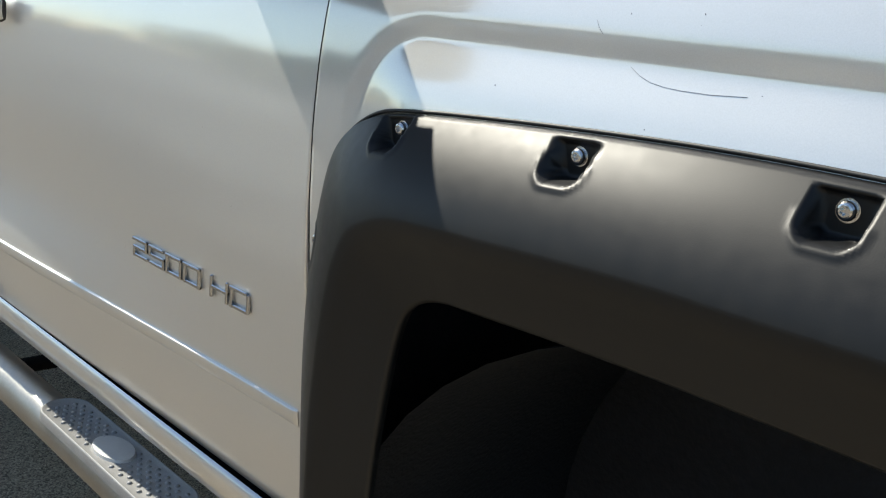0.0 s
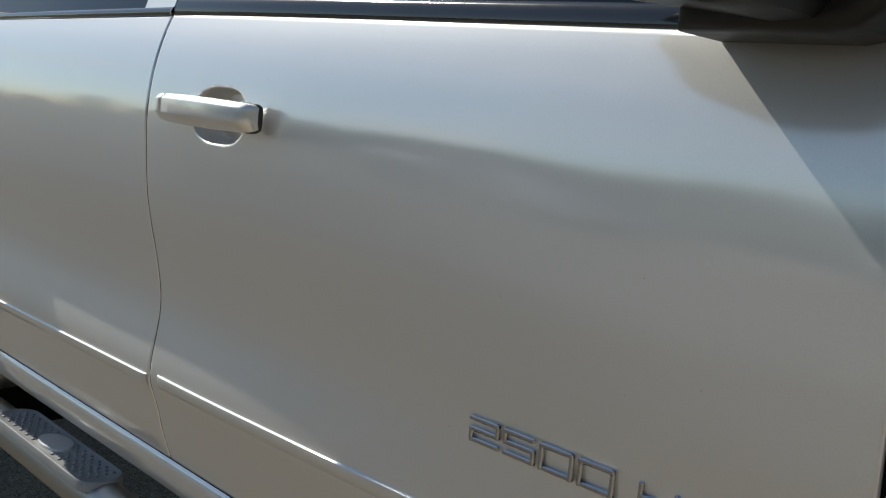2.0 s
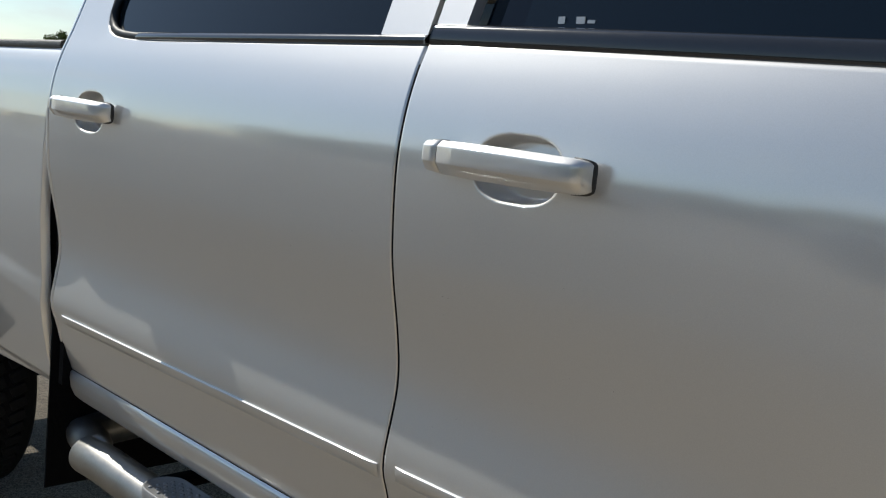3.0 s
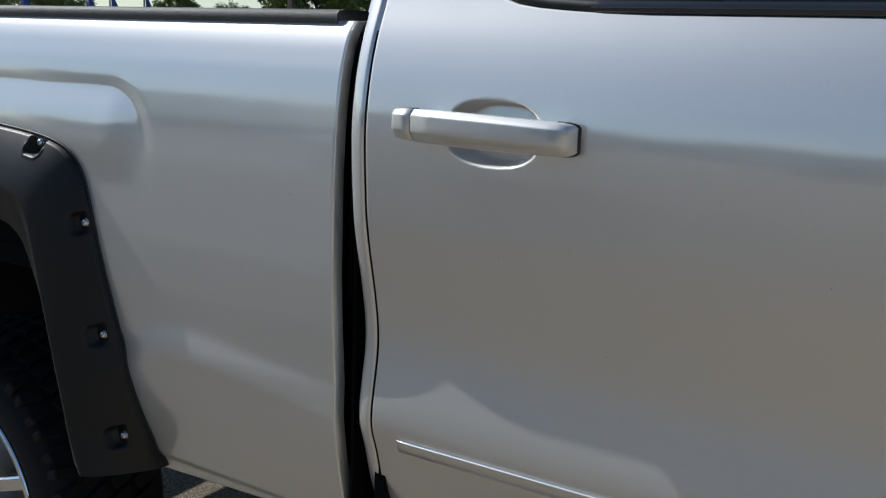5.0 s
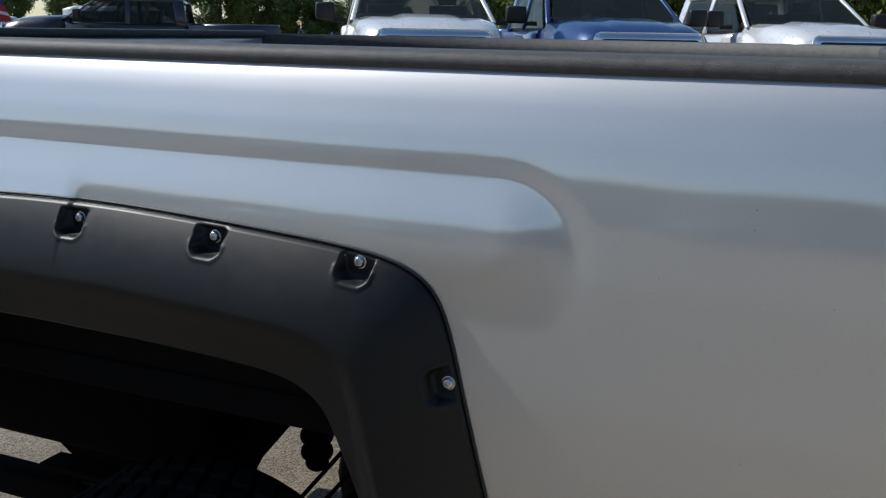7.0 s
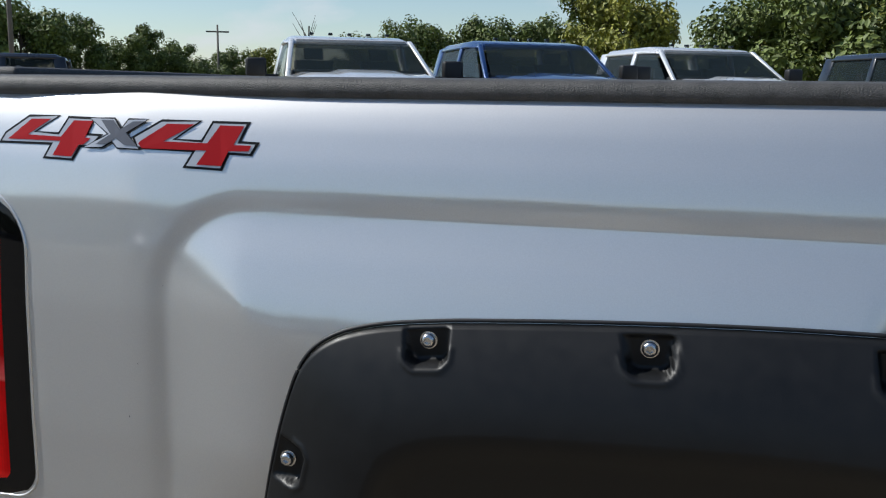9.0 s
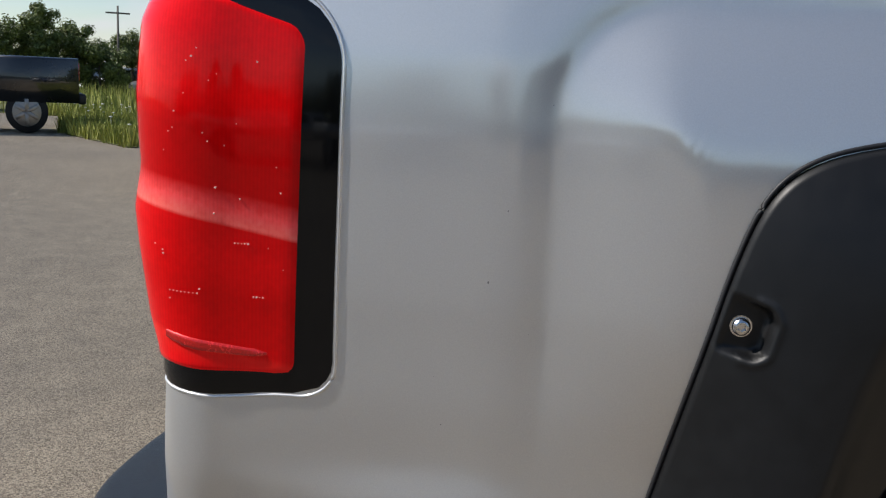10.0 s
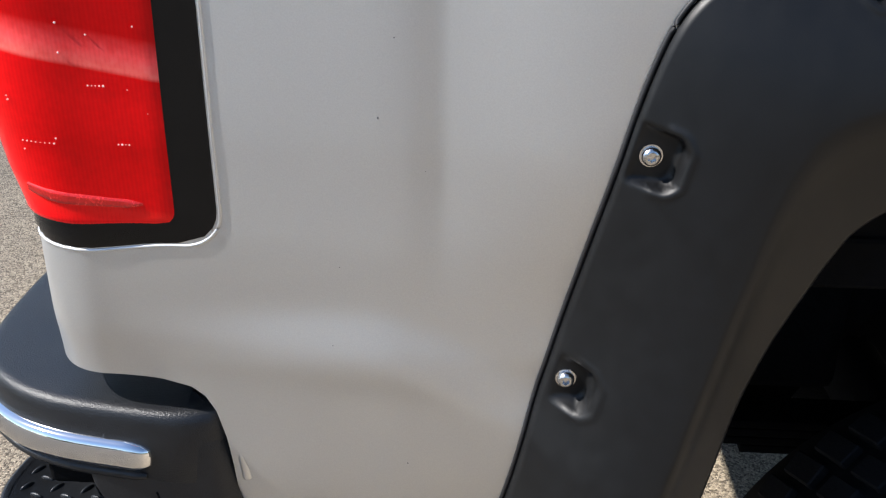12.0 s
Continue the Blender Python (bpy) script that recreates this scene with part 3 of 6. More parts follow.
def flare(name, kind, axle, lift, bolts, label, narrow=False):
    """A bolt-on flare: lofted from its outer edge over a crease to the inner lip, with a pocket at every bolt."""
    half_o = [(0.0, 1.230), (0.10, 1.2285), (0.22, 1.2235), (0.32, 1.2175), (0.385, 1.2125), (0.445, 1.2045), (0.488, 1.190), (0.516, 1.164), (0.535, 1.116), (0.554, 1.040), (0.577, 0.940), (0.600, 0.840), (0.616, 0.760), (0.632, 0.692), (0.648, 0.624)]
    half_c = [(0.0, 1.137), (0.09, 1.137), (0.19, 1.133), (0.29, 1.128), (0.345, 1.124), (0.390, 1.115), (0.424, 1.098), (0.440, 1.072), (0.450, 1.042), (0.463, 0.985), (0.483, 0.900), (0.501, 0.825), (0.522, 0.745), (0.538, 0.682), (0.562, 0.624)]
    half_i = [(0.0, 1.064), (0.08, 1.064), (0.17, 1.062), (0.26, 1.058), (0.315, 1.053), (0.355, 1.042), (0.383, 1.022), (0.398, 0.998), (0.410, 0.972), (0.430, 0.925), (0.448, 0.872), (0.462, 0.815), (0.478, 0.745), (0.490, 0.682), (0.506, 0.622)]

    if narrow:                                                     # the front one has straighter legs
        half_o[6:] = [(0.485, 1.188), (0.508, 1.166), (0.523, 1.135), (0.534, 1.092), (0.544, 1.030), (0.545, 0.950), (0.536, 0.840), (0.528, 0.730), (0.522, 0.624)]
        half_c[5:] = [(0.378, 1.115), (0.408, 1.098), (0.424, 1.070), (0.433, 1.038), (0.442, 0.975), (0.447, 0.900), (0.446, 0.820), (0.444, 0.745), (0.442, 0.685), (0.440, 0.624)]
        half_i[4:] = [(0.300, 1.056), (0.328, 1.048), (0.348, 1.032), (0.359, 1.004), (0.366, 0.970), (0.373, 0.920), (0.379, 0.860), (0.382, 0.800), (0.383, 0.740), (0.383, 0.685), (0.383, 0.622)]

    def whole(h):
        return spline([(-x, z) for x, z in h[:0:-1]] + list(h), 30)

    o, c, i = whole(half_o), whole(half_c), whole(half_i)
    n = len(o)
    yo = flank(kind, o[:, 0] + axle, o[:, 1] + lift)
    yc = -0.066 + (taper(o[:, 0] + axle, o[:, 1] + lift) if kind == "bed" else 0 * yo)
    rows = []
    across = np.concatenate([np.linspace(0, 1, 44), [1.04, 1.10, 1.18, 1.30, 1.45, 1.6, 1.8, 1.93, 1.98, 2.0]])
    for s in across:
        if s <= 1:
            p = o + (c - o) * s
            y = yo + (yc - yo) * (0.10 + 0.90 * (0.32 * s + 0.68 * (1 - (1 - s) ** 1.75))) - 0.004 * (1 - s)
            if s == 0:
                y = yo - 0.001
        else:
            q = s - 1
            p = c + (i - c) * q
            y = yc - 0.002 * math.sin(min(1, q * 3) * math.pi) + 0.028 * q
        rows.append(np.stack([p[:, 0] + axle, y, p[:, 1] + lift], -1))
    lip = rows[-1].copy()
    ctr = np.array([axle, 0, 0.55])
    inw = (ctr - lip) * (1, 0, 1)
    inw /= np.linalg.norm(inw, axis=1, keepdims=True)
    rows += [lip + inw * 0.003 + (0, 0.004, 0), lip + inw * 0.001 + (0, 0.012, 0), lip - inw * 0.02 + (0, 0.018, 0)]
    g = np.array(rows)
    # pockets: the surface steps back to the body round every bolt
    tang = np.gradient(o, axis=0)
    tang /= np.linalg.norm(tang, axis=1, keepdims=True)
    floors = []
    for bx, bz in bolts:
        k = np.argmin(np.hypot(o[:, 0] + axle - bx, o[:, 1] + lift - bz))
        t = tang[k]
        nrm = np.array([t[1], -t[0]])                              # towards the wheel
        if nrm @ (np.array([0, 0.7]) - o[k]) < 0:
            nrm = -nrm
        dx, dz = g[:, :, 0] - bx, g[:, :, 2] - bz
        u, w = dx * t[0] + dz * t[1], dx * nrm[0] + dz * nrm[1]
        wide = 0.0215 - 0.10 * np.clip(w, -0.01, 0.04)
        d = np.minimum(np.minimum(wide - np.abs(u), 0.021 - w), w + 0.0135)
        d = np.minimum(d, 0.0250 - np.hypot(u, np.maximum(w + 0.001, 0)))
        near = np.argmin(np.hypot(g[:45, :, 0] - bx, g[:45, :, 2] - bz))
        floor = min(float(flank(kind, bx, bz)) - 0.004, float(g[:45, :, 1].reshape(-1)[near]) + (0.017 if bz > 1.15 else 0.008))
        floors.append(floor)
        m = ss(d / 0.0034)
        g[:45, :, 1] = (g[:, :, 1] * (1 - m) + np.maximum(floor, g[:, :, 1]) * m)[:45]
        rimm = np.exp(-((d + 0.0025) / 0.0022) ** 2) * (w > 0.004)
        g[:45, :, 1] -= (0.0016 * rimm)[:45]
    r, n = g.shape[:2]
    ob = mesh(name, g.reshape(-1, 3), [(a * n + b, a * n + b + 1, (a + 1) * n + b + 1, (a + 1) * n + b) for a in range(r - 1) for b in range(n - 1)], FLARE, truck, label)
    # rubber edge between flare and body
    vs, fs = tube([(x + axle, y - 0.0015, z + lift) for (x, z), y in zip(o[::2] * 1.002, yo[::2])], 0.0019, 8)
    mesh("edge_trim", vs, fs, BLACK, ob)
    for (bx, bz), by in zip(bolts, floors):
        bolt(bx, by, bz, ob)
    return ob


def bolt(x, y, z, parent):
    """A button-head bolt with a star socket on a washer."""
    bm = bmesh.new()
    n = 20
    prof = [(0.0082, 0.000), (0.0082, -0.0012), (0.0068, -0.0013), (0.0068, -0.0036), (0.0063, -0.0051), (0.0052, -0.0065), (0.0040, -0.0070)]
    rings = [[bm.verts.new((x + r * math.cos(a), y + d, z + r * math.sin(a))) for a in (2 * math.pi * k / n for k in range(n))] for r, d in prof]
    star = [(0.0034 if k % 2 else 0.0024) for k in range(12)]
    s_top = [bm.verts.new((x + s * math.cos(a), y - 0.0071, z + s * math.sin(a))) for s, a in zip(star, (2 * math.pi * k / 12 for k in range(12)))]
    s_bot = [bm.verts.new((x + s * math.cos(a), y - 0.0045, z + s * math.sin(a))) for s, a in zip(star, (2 * math.pi * k / 12 for k in range(12)))]
    for p, q in zip(rings, rings[1:]):
        for k in range(n):
            bm.faces.new((p[k], p[(k + 1) % n], q[(k + 1) % n], q[k]))
    for k in range(12):
        bm.faces.new((s_top[k], s_top[(k + 1) % 12], s_bot[(k + 1) % 12], s_bot[k]))
    bm.faces.new(s_bot)
    edges = [e for e in bm.edges if e.is_boundary and all(v in rings[-1] or v in s_top for v in e.verts)]
    bmesh.ops.bridge_loops(bm, edges=edges)
    part("bolt", bm, BOLT, parent, "zinc button-head bolt", smooth=False)


REAR_BOLTS = [(0.431, 1.198), (0.230, 1.207), (0.012, 1.209), (-0.188, 1.207), (-0.386, 1.198), (0.543, 1.070), (0.577, 0.875), (0.612, 0.693), (-0.525, 1.070), (-0.571, 0.878), (-0.610, 0.694)]
FRONT_BOLTS = [(3.477, 1.105), (3.589, 1.241), (3.807, 1.252), (4.025, 1.255), (4.23, 1.252), (4.41, 1.241), (4.52, 1.105), (3.458, 0.92), (4.53, 0.92)]
flare("rear_flare", "bed", REAR_AXLE + 0.005, 0.0, REAR_BOLTS, "satin black bolted rear wheel flare")
flare("front_flare", "wing", FRONT_AXLE - 0.002, 0.045, FRONT_BOLTS, "satin black bolted front wheel flare", True)


# ---- bed rail, bed, tailgate ----
def strip(name, sec, xs, material, parent, label="", offset=None, drop=None):
    """A section of (y, z) points drawn along x."""
    vs, n = [], len(sec)
    for x in xs:
        vs += [(x, y + (offset(x) if offset else 0), z + (drop(x) if drop else 0)) for y, z in sec]
    fs = [(i * n + j, i * n + j + 1, (i + 1) * n + j + 1, (i + 1) * n + j) for i in range(len(xs) - 1) for j in range(n - 1)]
    fs += [tuple(range(n)), tuple((len(xs) - 1) * n + j for j in range(n))[::-1]]
    return mesh(name, vs, fs, material, parent, label)


def rear_in(x):
    return float(taper(x, 1.42)) + 0.014 * float(ss((-0.50 - x) / 0.42)) + (0.03 * float(ss((-0.90 - x) / 0.085)) if x < -0.90 else 0)


rail_sec = [(0.040, 1.412), (0.033, 1.416), (0.031, 1.420), (0.032, 1.428), (0.037, 1.433), (0.050, 1.435), (0.110, 1.436), (0.122, 1.432), (0.124, 1.400)]
rail_xs = [-0.985, -0.982, -0.97, -0.95, -0.92, -0.88] + list(np.arange(-0.8, 1.03, 0.05)) + [1.04, 1.046, 1.05]
strip("bed_rail_cap", rail_sec, rail_xs, RAIL, truck, "textured black bed rail cap", rear_in)
far_sec = [(2.0 - y, z) for y, z in rail_sec]
strip("bed_rail_cap", far_sec, [-0.985, 1.05], RAIL, truck)
part("bed_front_rail", boxed((0.06, 1.76, 0.04), (1.005, 1.01, 1.412), 0.008), RAIL, truck)
part("bed_wall", boxed((1.98, 0.02, 0.50), (0.05, 0.135, 1.17), 0.004), DARK, truck, smooth=False)
part("bed_wall", boxed((1.98, 0.06, 0.62), (0.05, 1.92, 1.10), 0.01), BLACK, truck, smooth=False)
part("bed_front_wall", boxed((0.03, 1.80, 0.50), (1.04, 1.0, 1.17), 0.004), BLACK, truck, smooth=False)
part("bed_floor", boxed((1.98, 1.80, 0.05), (0.05, 1.02, 0.93), 0.005), DARK, truck, smooth=False)
bm = boxed((0.06, 1.70, 0.56), (-0.975, 1.0, 1.15), 0.015)
part("tailgate", bm, PAINT, truck, "silver tailgate")
part("tailgate_cap", boxed((0.075, 1.70, 0.022), (-0.972, 1.0, 1.434), 0.006), RAIL, truck)

# ---- tail lamp ----
def wrap(s, z, out=0.0):
    """A place on the rear corner: s metres of plan arc behind the corner's start are counted as x below it."""
    x = s
    x0 = TAIL_X + TAIL_R
    y = float(flank("bed", max(x, x0), z))
    x1 = float(tail_shift(x, z))
    if x >= x0:
        return (x + x1, y - out, z)
    a = min((x0 - x) / TAIL_R, math.pi / 2)
    extra = max(0, (x0 - x) - TAIL_R * math.pi / 2)
    r = TAIL_R + out
    return (x0 + x1 - r * math.sin(a), y + TAIL_R - r * math.cos(a) + extra, z)


def lamp_patch(name, edge, z0, z1, s_far, out, material, parent, label="", rows=44, cols=26, relief=None):
    """A patch on the corner from s_far to edge(v), v from 0 at the bottom to 1."""
    vs = []
    for i in range(rows):
        v = i / (rows - 1)
        lo, hi = s_far, edge(v)
        for j in range(cols):
            u = j / (cols - 1)
            s = lo + (hi - lo) * u
            z = z0(s) + (z1(s) - z0(s)) * v
            o = out if 0 < i < rows - 1 and j < cols - 1 else 0.0005
            vs.append(wrap(s, z, o + (relief(s, z) if relief and o == out else 0)))
    fs = [(i * cols + j, i * cols + j + 1, (i + 1) * cols + j + 1, (i + 1) * cols + j) for i in range(rows - 1) for j in range(cols - 1)]
    return mesh(name, vs, fs, material, parent, label)


def lamp_edge(x, r0, r1):
    """The lamp's forward edge by height, with rounded corners."""
    def e(v):
        h = 0.32
        b, t = v * h, (1 - v) * h
        cut = 0
        if b < r0:
            cut = r0 - math.sqrt(max(0, r0 ** 2 - (r0 - b) ** 2))
        if t < r1:
            cut = max(cut, r1 - math.sqrt(max(0, r1 ** 2 - (r1 - t) ** 2)))
        return x - cut - 0.005 - 0.008 * v
    return e


def top_line(base):
    return lambda s: base - 0.33 * (s + 0.942) - 0.35 * max(0, -0.95 - s)


def corner_rise(s, z):
    """The lamp stands a little prouder round the corner."""
    return 0.0016 * float(ss((-0.865 - s) / 0.06))


bezel = lamp_patch("tail_lamp", lamp_edge(-0.8280, 0.03, 0.045), lambda s: 0.971 - 0.010 * ss((-0.86 - s) / 0.08), top_line(1.327), -1.19, 0.0013, GLOSS, truck, "red tail lamp in a gloss black bezel", relief=corner_rise)


def lens_relief(s, z):
    """The lens bulges round the corner and lies flush with the flank."""
    u = (s + 1.18) / 0.32
    k = (z - 0.986) / (top_line(1.301)(s) - 0.986) + 0.13 * max(0.0, u - 0.45) / 0.55 - 0.03
    lobe = float(np.interp(k, [0, 0.10, 0.30, 0.395, 0.41, 0.50, 0.53, 0.60, 0.72, 0.92, 1], [-0.007, 0.004, 0.0175, 0.0225, 0.0225, 0.0195, 0.0195, 0.0225, 0.0270, 0.0270, 0.018]))
    return (0.0085 + lobe + 0.006 * float(ss((0.75 - u) / 0.5))) * float(ss((0.80 - u) / 0.36)) + corner_rise(s, z)


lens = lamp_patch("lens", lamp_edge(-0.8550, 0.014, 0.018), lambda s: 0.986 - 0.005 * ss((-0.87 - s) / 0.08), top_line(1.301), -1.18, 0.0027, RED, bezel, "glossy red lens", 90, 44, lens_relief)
lamp_patch("reflector", lambda v: -0.874 - 0.02 * abs(2 * v - 1), lambda s: 0.999 + 0.3 * max(0, -0.95 - s), lambda s: 1.009 + 0.10 * max(0, -0.90 - s), -0.975, 0.0041, RED_DEEP, bezel, "bright red reflector at the lamp's foot", rows=6, cols=10, relief=lens_relief)
# glints of the facets behind the lens
rg = random.Random(8)
bm = bmesh.new()
spots = [(-0.905 - 0.0028 * k, 1.098) for k in range(5)] + [(-0.890 - 0.0026 * k, 1.053) for k in range(4)] + [(-0.945 - 0.0035 * k, 1.052) for k in range(8)] + [(-0.935, 1.122)] + [(rg.uniform(-0.985, -0.875), rg.uniform(1.03, 1.26)) for k in range(26)]
for s, z in spots:
    bmesh.ops.create_icosphere(bm, subdivisions=1, radius=rg.uniform(0.0005, 0.0011), matrix=Matrix.Translation(wrap(s, z, 0.0036 + lens_relief(s, z))))
tagged(part("glints", bm, GLINT, bezel), kind="stuff")
# the bed's folded edge round the lamp
seam = lamp_edge(-0.8255, 0.03, 0.045)
def lamp_foot(s):
    return 0.9685 - 0.010 * float(ss((-0.86 - s) / 0.08))


lamp_head = top_line(1.3295)
rim_pts = [wrap(s, lamp_head(s), -0.0002) for s in np.linspace(-1.03, seam(1) - 0.003, 14)]
rim_pts += [wrap(seam(v), lamp_foot(seam(v)) + (lamp_head(seam(v)) - lamp_foot(seam(v))) * v, -0.0002) for v in (0.5 + 0.5 * math.cos(math.pi * k / 90) for k in range(91))]
rim_pts += [wrap(s, lamp_foot(s), -0.0002) for s in np.linspace(seam(0) - 0.004, -1.03, 14)]
vs, fs = tube(rim_pts, 0.0017, 8)
mesh("lamp_surround", vs, fs, PAINT, bed_side)

# ---- decal and badge ----
def decal(polys, layer, material, parent, label=""):
    bm = bmesh.new()
    for poly in polys:
        vs = []
        for px, py in poly:
            x = -0.884 + (px - 45) * 0.3125 / 1437
            z = 1.3905 - (py - 82) * 0.0500 / 258
            vs.append(bm.verts.new((x, float(flank("bed", x, z)) - 0.0006 - 0.0006 * layer, z)))
        bm.faces.new(vs)
    bmesh.ops.triangulate(bm, faces=bm.faces)
    return part("decal", bm, material, parent, label, smooth=False)


FOUR = [(45, 228), (78, 165), (210, 70), (402, 70), (272, 158), (402, 160), (447, 72), (610, 76), (578, 160), (665, 163), (640, 195), (605, 235), (545, 235), (508, 308), (325, 302), (360, 228)]
FOUR_B = [(830, 170), (975, 78), (1186, 80), (1062, 175), (1190, 178), (1235, 80), (1428, 82), (1392, 178), (1483, 182), (1450, 252), (1338, 248), (1310, 330), (1108, 322), (1150, 240), (860, 232)]
CROSS = [(575, 78), (725, 74), (768, 125), (800, 76), (914, 78), (803, 155), (890, 236), (757, 236), (725, 205), (672, 236), (560, 236), (690, 160)]


def inset(poly, d):
    """Moves a polygon's edges inwards by d."""
    p = np.array(poly, float)
    area = 0.5 * np.sum(p[:, 0] * np.roll(p[:, 1], -1) - p[:, 1] * np.roll(p[:, 0], -1))
    sgn = 1 if area > 0 else -1
    out = []
    for i in range(len(p)):
        a, b, c = p[i - 1], p[i], p[(i + 1) % len(p)]
        e1, e2 = (b - a) / np.linalg.norm(b - a), (c - b) / np.linalg.norm(c - b)
        n1, n2 = sgn * np.array([-e1[1], e1[0]]), sgn * np.array([-e2[1], e2[0]])
        k = 1 + n1 @ n2
        out.append(b + (n1 + n2) / max(k, 0.45) * d)
    return out


sheet = decal([FOUR], 0, D_BLACK, bed_side, "red, grey and black 4x4 decal")
decal([FOUR_B], 0, D_BLACK, bed_side)
decal([inset(FOUR, 13), inset(FOUR_B, 13)], 1, D_SILVER, bed_side)
decal([CROSS], 2, D_BLACK, bed_side)
decal([inset(CROSS, 8)], 3, D_SILVER, bed_side)
decal([[(105, 203), (232, 92), (350, 90), (222, 177), (425, 183), (487, 95), (600, 95), (567, 183), (600, 186), (580, 205), (560, 220), (535, 222), (500, 285), (388, 282), (425, 205)],
       [(870, 205), (882, 190), (1010, 100), (1150, 100), (1000, 190), (1225, 193), (1280, 102), (1400, 104), (1357, 198), (1445, 200), (1435, 228), (1335, 230), (1305, 305), (1180, 302), (1225, 230), (892, 228)]], 2, D_RED, bed_side)
decal([[(650, 88), (720, 88), (765, 135), (830, 92), (895, 90), (800, 150), (870, 218), (800, 215), (745, 180), (690, 215), (635, 215), (715, 160)]], 4, D_GREY, bed_side)


def badge(text, x0, z0, height, door):
    """Raised chrome characters of squared strokes; z0 is the foot of the first."""
    t = 0.17
    strokes = {"2": [(0, 1, 1, 1), (1, 1, 1, .5), (0, .5, 1, .5), (0, .5, 0, 0), (0, 0, 1, 0)], "5": [(0, 1, 1, 1), (0, 1, 0, .5), (0, .5, 1, .5), (1, .5, 1, 0), (0, 0, 1, 0)],
               "0": [(0, 0, 1, 0), (0, 1, 1, 1), (0, 0, 0, 1), (1, 0, 1, 1)], "H": [(0, 0, 0, 1), (1, 0, 1, 1), (0, .5, 1, .5)], "D": [(0, 0, .9, 0), (0, 1, .9, 1), (0, 0, 0, 1), (1, .1, 1, .9)]}
    w, gap, x = 0.0390, 0.0107, x0
    for ch in text:
        if ch == " ":
            x += 0.0215
            continue
        bm = bmesh.new()
        for a, b, c, d in strokes[ch]:
            h = height - t * height
            cx, cz = x + (a + c) / 2 * w + 0.003, z0 + (b + d) / 2 * h + t * height / 2
            sx, sz = abs(c - a) * w + t * height, abs(d - b) * h + t * height
            y = float(flank("door", cx, cz))
            box(bm, (sx, 0.005, sz), (cx, y - 0.0025, cz), 0.0011, seg=1)
        part("badge_character", bm, BADGE, door, "raised chrome character " + ch, smooth=False)
        x += w + gap + 0.0006


badge("2500 HD", 2.984, 0.960, 0.030, front_door)

# a long curved scratch and a chip in the wing's paint
for pts in ([(3.785, 1.359), (3.789, 1.353), (3.794, 1.348)], [(3.825, 1.326), (3.835, 1.320), (3.846, 1.316), (3.860, 1.3138), (3.875, 1.313), (3.901, 1.313), (3.930, 1.315)]):
    vs, fs = tube([(x, float(flank("wing", x, z)) - 0.0001, z) for x, z in pts], 0.0002, 6)
    mesh("scratch", vs, fs, D_GREY, bpy.data.objects["front_wing"])

# ---- belt line, windows, roof ----
belt = [(0.018, 1.430), (0.0095, 1.434), (0.0085, 1.441), (0.0100, 1.450), (0.0125, 1.457), (0.016, 1.461), (0.022, 1.463), (0.040, 1.463)]
strip("belt_moulding", belt, [2.277, 2.281, 2.4, 2.5, 2.6, 2.7, 2.8, 2.9, 3.0, 3.14, 3.215, 3.22], TRIM, front_door, "black belt moulding", offset=lambda x: float(flank("door", x, 1.42) - flank("door", 2.3, 1.42)), drop=lambda x: -0.024 * (x - 2.25))
slim = [(0.018, 1.430), (0.0095, 1.434), (0.0085, 1.440), (0.012, 1.446), (0.018, 1.448), (0.040, 1.448)]
strip("belt_moulding", slim, [1.395, 1.41, 1.43, 1.46, 1.6, 1.9, 2.2, 2.264, 2.268], TRIM, rear_door, "black belt moulding", offset=lambda x: 0.010 * float(ss((1.46 - x) / 0.065)))


def side_glass(name, outline, material, y_at, parent, label="", thick=0.005):
    bm = bmesh.new()
    vs = [bm.verts.new((x, y_at(z), z)) for x, z in outline]
    f = bm.faces.new(vs)
    ext = bmesh.ops.extrude_face_region(bm, geom=[f])
    for v in ext["geom"]:
        if isinstance(v, bmesh.types.BMVert):
            v.co.y += thick
    return part(name, bm, material, parent, label, smooth=False)


def glass_lean(z):
    return 0.012 + (z - 1.44) * 0.34


def lean_in(z):
    return glass_lean(z) + 0.014


side_glass("window", [(2.338, 1.440), (3.22, 1.420), (3.15, 1.56), (2.86, 1.80), (2.75, 1.83), (2.35, 1.83)], TINT, lambda z: lean_in(z) + 0.016, front_door, "dark tinted window glass")
# small unreadable marks etched low on the front glass
for x, w, h in ((2.462, 0.010, 0.013), (2.491, 0.013, 0.012), (2.507, 0.011, 0.004)):
    part("etched_mark", boxed((w, 0.0012, h), (x, lean_in(1.468) + 0.0158, 1.468)), D_SILVER, front_door, smooth=False)
rear_curve = [(1.30, 1.50), (1.305, 1.475), (1.33, 1.458), (1.38, 1.447), (1.46, 1.440)]
side_glass("window", [*rear_curve, (2.165, 1.440), (2.15, 1.83), (1.36, 1.83), (1.31, 1.74)], TINT, lean_in, rear_door, "dark tinted window glass")
vs, fs = tube([(x, glass_lean(z) + 0.007, z) for x, z in [(1.300, 1.62), (1.294, 1.56), (1.296, 1.515), (1.301, 1.490), (1.312, 1.470), (1.331, 1.456), (1.355, 1.448), (1.39, 1.443), (1.44, 1.440), (1.60, 1.440)]], 0.0085, 10)
mesh("window_trim", vs, fs, BLACK, rear_door)
side_glass("pillar", [(2.171, 1.445), (2.267, 1.445), (2.262, 1.86), (2.16, 1.86)], PAINT, glass_lean, rear_door, thick=0.02)
